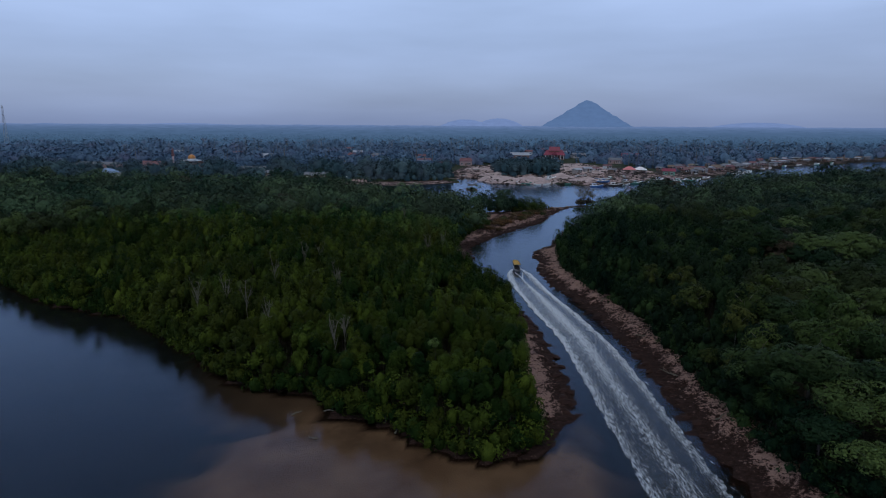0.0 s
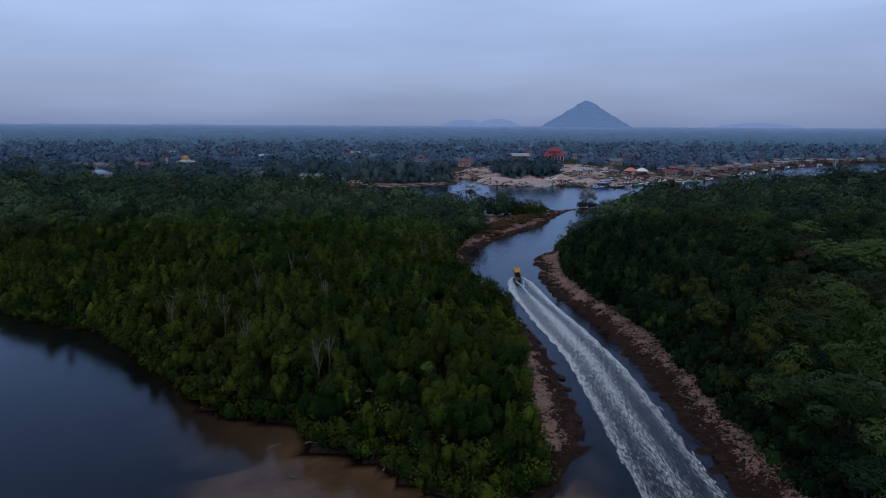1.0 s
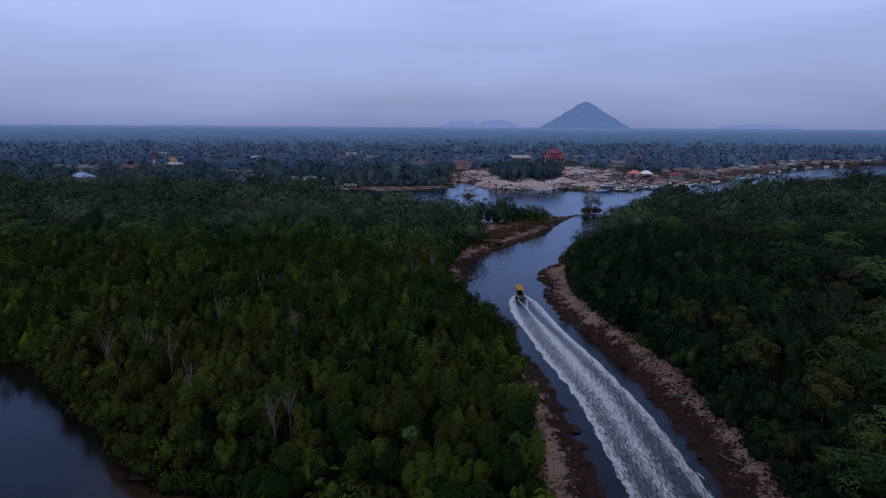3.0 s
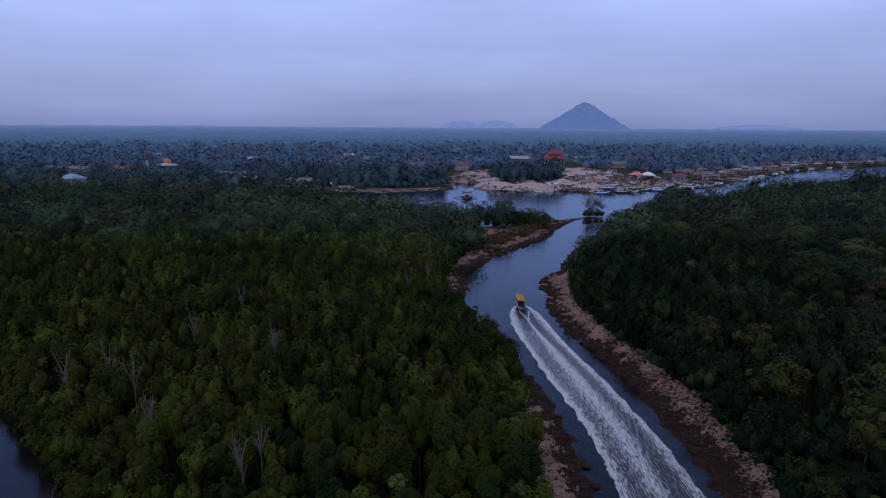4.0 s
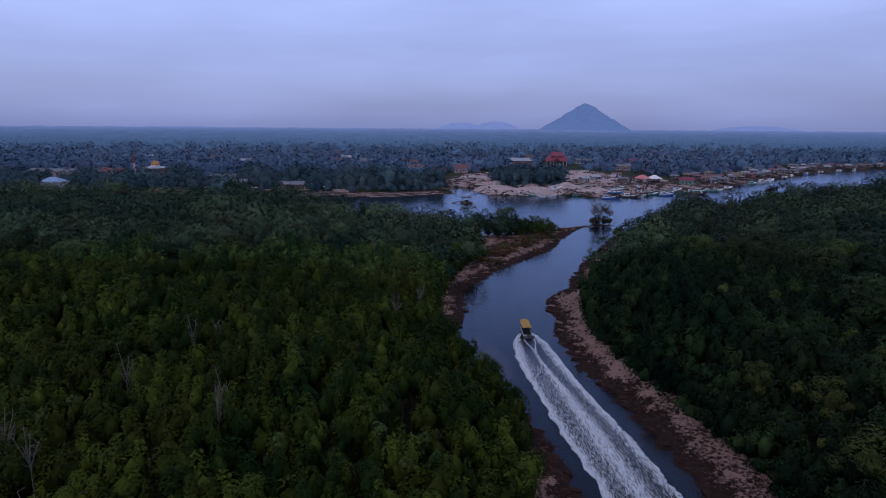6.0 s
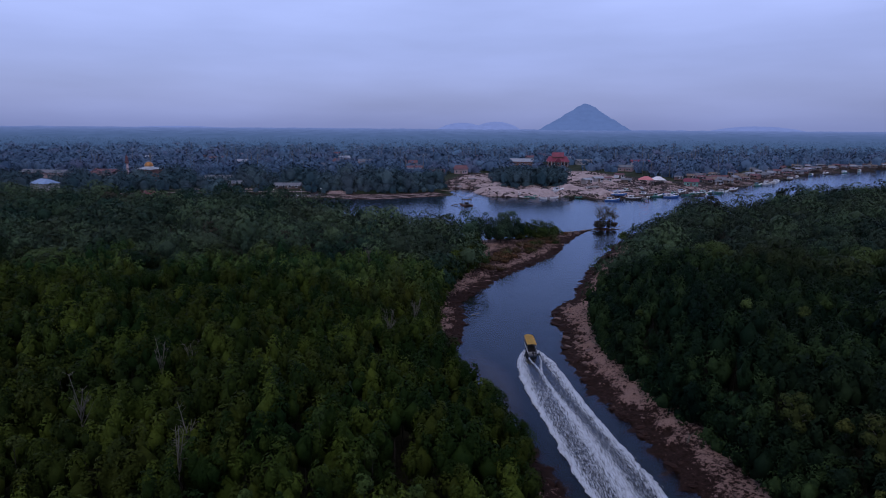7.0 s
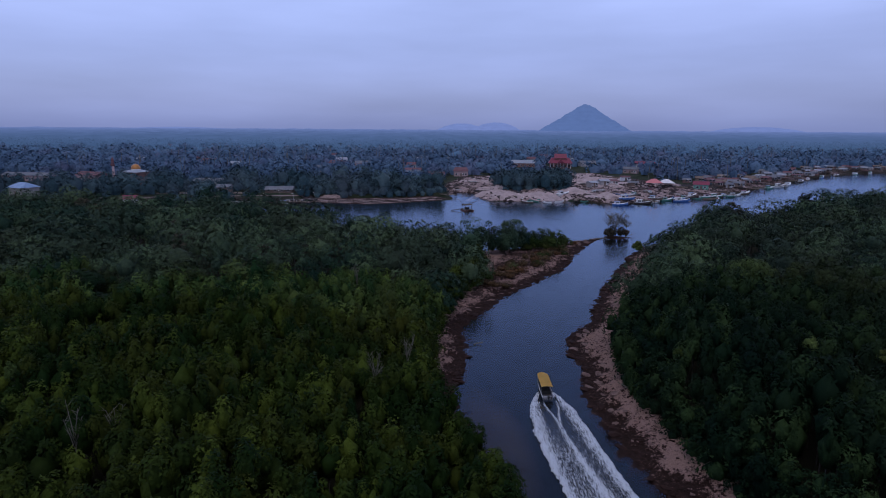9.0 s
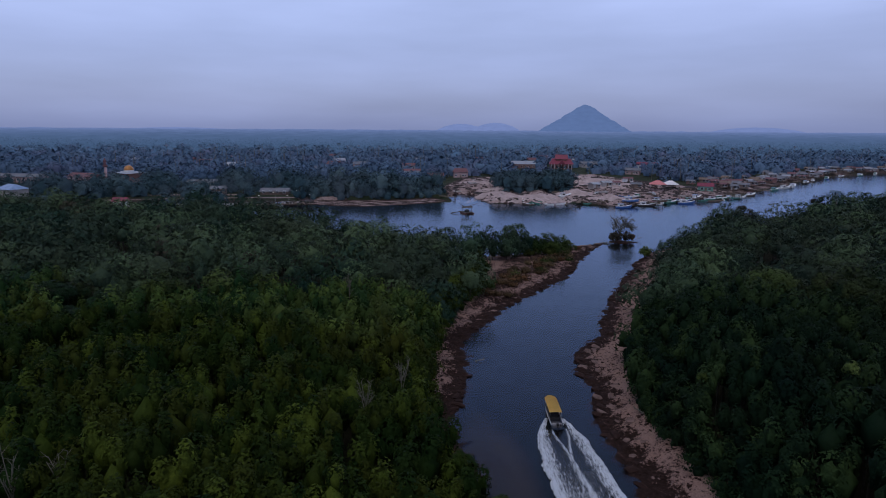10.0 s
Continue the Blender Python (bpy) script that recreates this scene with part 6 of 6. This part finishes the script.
def palm_parts(rng, h, fronds=13):
    """Trunk bmesh and frond mesh of a coconut palm."""
    tb = bmesh.new()
    lean = Vector((rng.uniform(-0.9, 0.9), rng.uniform(-0.9, 0.9), 0))
    a = Vector((0, 0, -0.4))
    for k in range(3):
        b = Vector((0, 0, h * (k + 1) / 3)) + lean * ((k + 1) / 3) ** 2
        add_rod(tb, a, b, 0.20 - 0.03 * k, 0.17 - 0.03 * k, 5)
        a = b
    V, Q = [], []
    for k in range(fronds):
        g = 6.283 * k / fronds + rng.uniform(-0.2, 0.2)
        el = rng.uniform(-0.5, 0.9)
        n = rng.uniform(2.6, 3.6)
        c, s = math.cos(g), math.sin(g)
        base = len(V)
        for j, f in enumerate((0.0, 0.35, 0.7, 1.0)):
            rr, zz = n * f * (1 - 0.12 * f), n * (f * el * 0.7 - 0.55 * f * f)
            wd = (0.12, 0.42, 0.36, 0.05)[j]
            V += [(a.x + c * rr - s * wd, a.y + s * rr + c * wd, a.z + zz - 0.12 * wd), (a.x + c * rr + s * wd, a.y + s * rr - c * wd, a.z + zz - 0.12 * wd)]
        Q += [(base + 2 * j, base + 2 * j + 1, base + 2 * j + 3, base + 2 * j + 2) for j in range(3)]
    return tb, np.array(V), np.array(Q)


def build_far_woods():
    r = np.random.RandomState(37)
    gx, gy = [], []
    y = 305.0
    while y < 1520:
        step = 6.2 + (y - 300) * 0.010
        half = 0.76 * y + 20
        xs = np.arange(-half, half, step)
        gx.append(xs + r.uniform(-0.45, 0.45, xs.shape) * step)
        gy.append(y + r.uniform(-0.45, 0.45, xs.shape) * step)
        y += step
    x, y = np.concatenate(gx), np.concatenate(gy)
    top = 7.5 + 2.0 * wobble(x, y, 60, 31) + r.uniform(-2.0, 2.5, x.shape) + 2.2
    beach = np.maximum(edge_distance(x, y, BEACH), edge_distance(x, y, SANDBAR))
    ok = (edge_distance(x, y, FAR) > 4) & (beach < -2) & ~hidden_house(x, y, top)
    ok &= ~((x > 15) & (x < 175) & (y < 520) & (y > 340) & (edge_distance(x, y, BEACH) > -12))
    ok &= edge_distance(x, y, QUAYSIDE) < -1.5
    ok &= r.uniform(size=x.shape) < 0.93 - 0.35 * smooth01(wobble(x, y, 80, 33), 0.2, 0.9)
    x, y, top = x[ok], y[ok], top[ok]
    cx, cy = scatter(CLUMP, 4.0, r, 300, 460)
    x, y, top = np.concatenate([x, cx]), np.concatenate([y, cy]), np.concatenate([top, 11.5 + r.uniform(-1.5, 1.5, cx.shape)])
    bx, by = scatter([(-62, 352), (-20, 356), (0, 366), (6, 392), (-6, 425), (-60, 425), (-75, 372)], 5.5, r, 300, 460)
    x, y, top = np.concatenate([x, bx]), np.concatenate([y, by]), np.concatenate([top, 8.0 + r.uniform(-2, 2, bx.shape)])
    near = low_crown(45, 4.0, 4.6, 8, 200, 0.72, 6, 0.32)
    far = low_crown(46, 4.6, 4.4, 6, 64, 1.10, 5, 0.32)
    last = low_crown(48, 7.0, 4.4, 4, 22, 1.8, 5, 0.34)
    hazy = y + r.normal(size=y.shape) * 110
    for sel, makes, name, label in ((y < 400, near, "shore_wood", "dark trees along the far shore, haze blue painted into the leaves"), ((y >= 400) & (y < 480), near, "village_wood", "trees among the houses of the village, haze blue painted into the leaves"), ((y >= 480) & (hazy < 880), far, "back_wood", "hazy woods behind the village, haze blue painted into the leaves"),
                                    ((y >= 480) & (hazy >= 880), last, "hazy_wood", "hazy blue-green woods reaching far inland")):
        # hazy_wood takes the glowing haze colour of the far backdrop.
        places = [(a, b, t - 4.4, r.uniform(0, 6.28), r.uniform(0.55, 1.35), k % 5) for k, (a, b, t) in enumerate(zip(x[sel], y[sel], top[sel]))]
        tagged(new(name, forest_mesh(name, places, makes, {"hazy_wood": M_FARWOOD, "shore_wood": M_HAZEVILLAGELEAF}.get(name, M_HAZEFARLEAF), 0.8)), label, "woodland", kind="stuff")
    low = [(a + r.uniform(-2, 2), b - r.uniform(0, 2.5), 2.6 + r.uniform(-0.6, 1.0), r.uniform(0, 6.28), r.uniform(0.45, 0.8), k % 6) for k, (a, b) in enumerate(zip(x, y)) if b < 440]
    sx, sy = scatter([(-64, 349.5), (-20, 353.5), (0, 363), (7, 380), (-6, 394), (-62, 374)], 3.6, r, 300, 460)
    low += [(a, b, 2.0 + r.uniform(-0.5, 1.0), r.uniform(0, 6.28), r.uniform(0.4, 0.75), k % 6) for k, (a, b) in enumerate(zip(sx, sy))]
    tagged(new("village_scrub", forest_mesh("village_scrub", low, low_crown(49, 4.2, 4.0, 5, 70, 0.8, 6), M_HAZEVILLAGELEAF, 0.5)), "scrub under the trees of the far shore, tinted by painted haze", "bushes", kind="stuff")
    stems = [(a, b, 1.5, t - 3.0) for a, b, t in zip(x, y, top) if b < 480]
    tagged(new("village_wood_stems", stems_mesh("village_wood_stems", stems, 0.18, M_BARK)), "dark stems of the village trees", "tree stems", kind="stuff")


def build_palms():
    r = np.random.RandomState(39)
    models = []
    for _ in range(5):
        tb, v, q = palm_parts(r, r.uniform(13.5, 15.5))
        tm = bpy.data.meshes.new("trunk")
        tb.to_mesh(tm)
        tb.free()
        tm.materials.append(M_PALEBARK)
        models.append((tm, grid_mesh("fronds", v, q, M_HAZEPALM)))
    n = 0
    x, y = r.uniform(-260, 420, 2600), r.uniform(430, 820, 2600)
    ok = (edge_distance(x, y, FAR) > 12) & (edge_distance(x, y, BEACH) < -4) & (np.abs(x) < 0.74 * y) & ~hidden_house(x, y, np.full(x.shape, 15.0))
    ok &= (wobble(x, y, 120, 41) > -0.35)
    for k, (a, b) in enumerate(zip(x[ok], y[ok])):
        if n >= 290:
            break
        e = thing("coconut_palm", pose(a, b, height_of(a, b)[0], 0, 0, r.uniform(0, 360)), "tall slender coconut palm behind the village", "palm tree", "coconut palms")
        s = r.uniform(0.75, 1.12)
        e.scale = (s, s, s)
        tm, fm = models[k % 5]
        part("trunk", tm, None, e)
        part("fronds", fm, None, e)
        n += 1
    e = thing("coconut_palm", pose(124, 247, 1.0, 0, 0, 40), "coconut palm rising from the riverside wood", "palm tree", "coconut palms")
    part("trunk", models[0][0], None, e)
    part("fronds", models[0][1], None, e)


def lattice_mast(x, y, h):
    e = thing("radio_mast", pose(x, y, 1.5), "thin grey lattice radio mast standing in far woods", "mast")
    for sx in (-1, 1):
        for sy in (-1, 1):
            part("leg", rod((sx * 2.0, sy * 2.0, 0), (sx * 0.4, sy * 0.4, h), 0.18, 0.10, 4), M_STEEL, e)
    n = 12
    for k in range(n):
        z0, z1 = h * k / n, h * (k + 1) / n
        a, b = 2.0 - 1.6 * k / n, 2.0 - 1.6 * (k + 1) / n
        bm = bmesh.new()
        for p, q in (((-a, -a, z0), (b, -b, z1)), ((a, -a, z0), (b, b, z1)), ((a, a, z0), (-b, b, z1)), ((-a, a, z0), (-b, -b, z1))):
            add_rod(bm, p, q, 0.08, None, 4)
        part("bracing", bm, M_STEEL, e)


build_far_woods()
build_palms()
lattice_mast(-549, 760, 54)
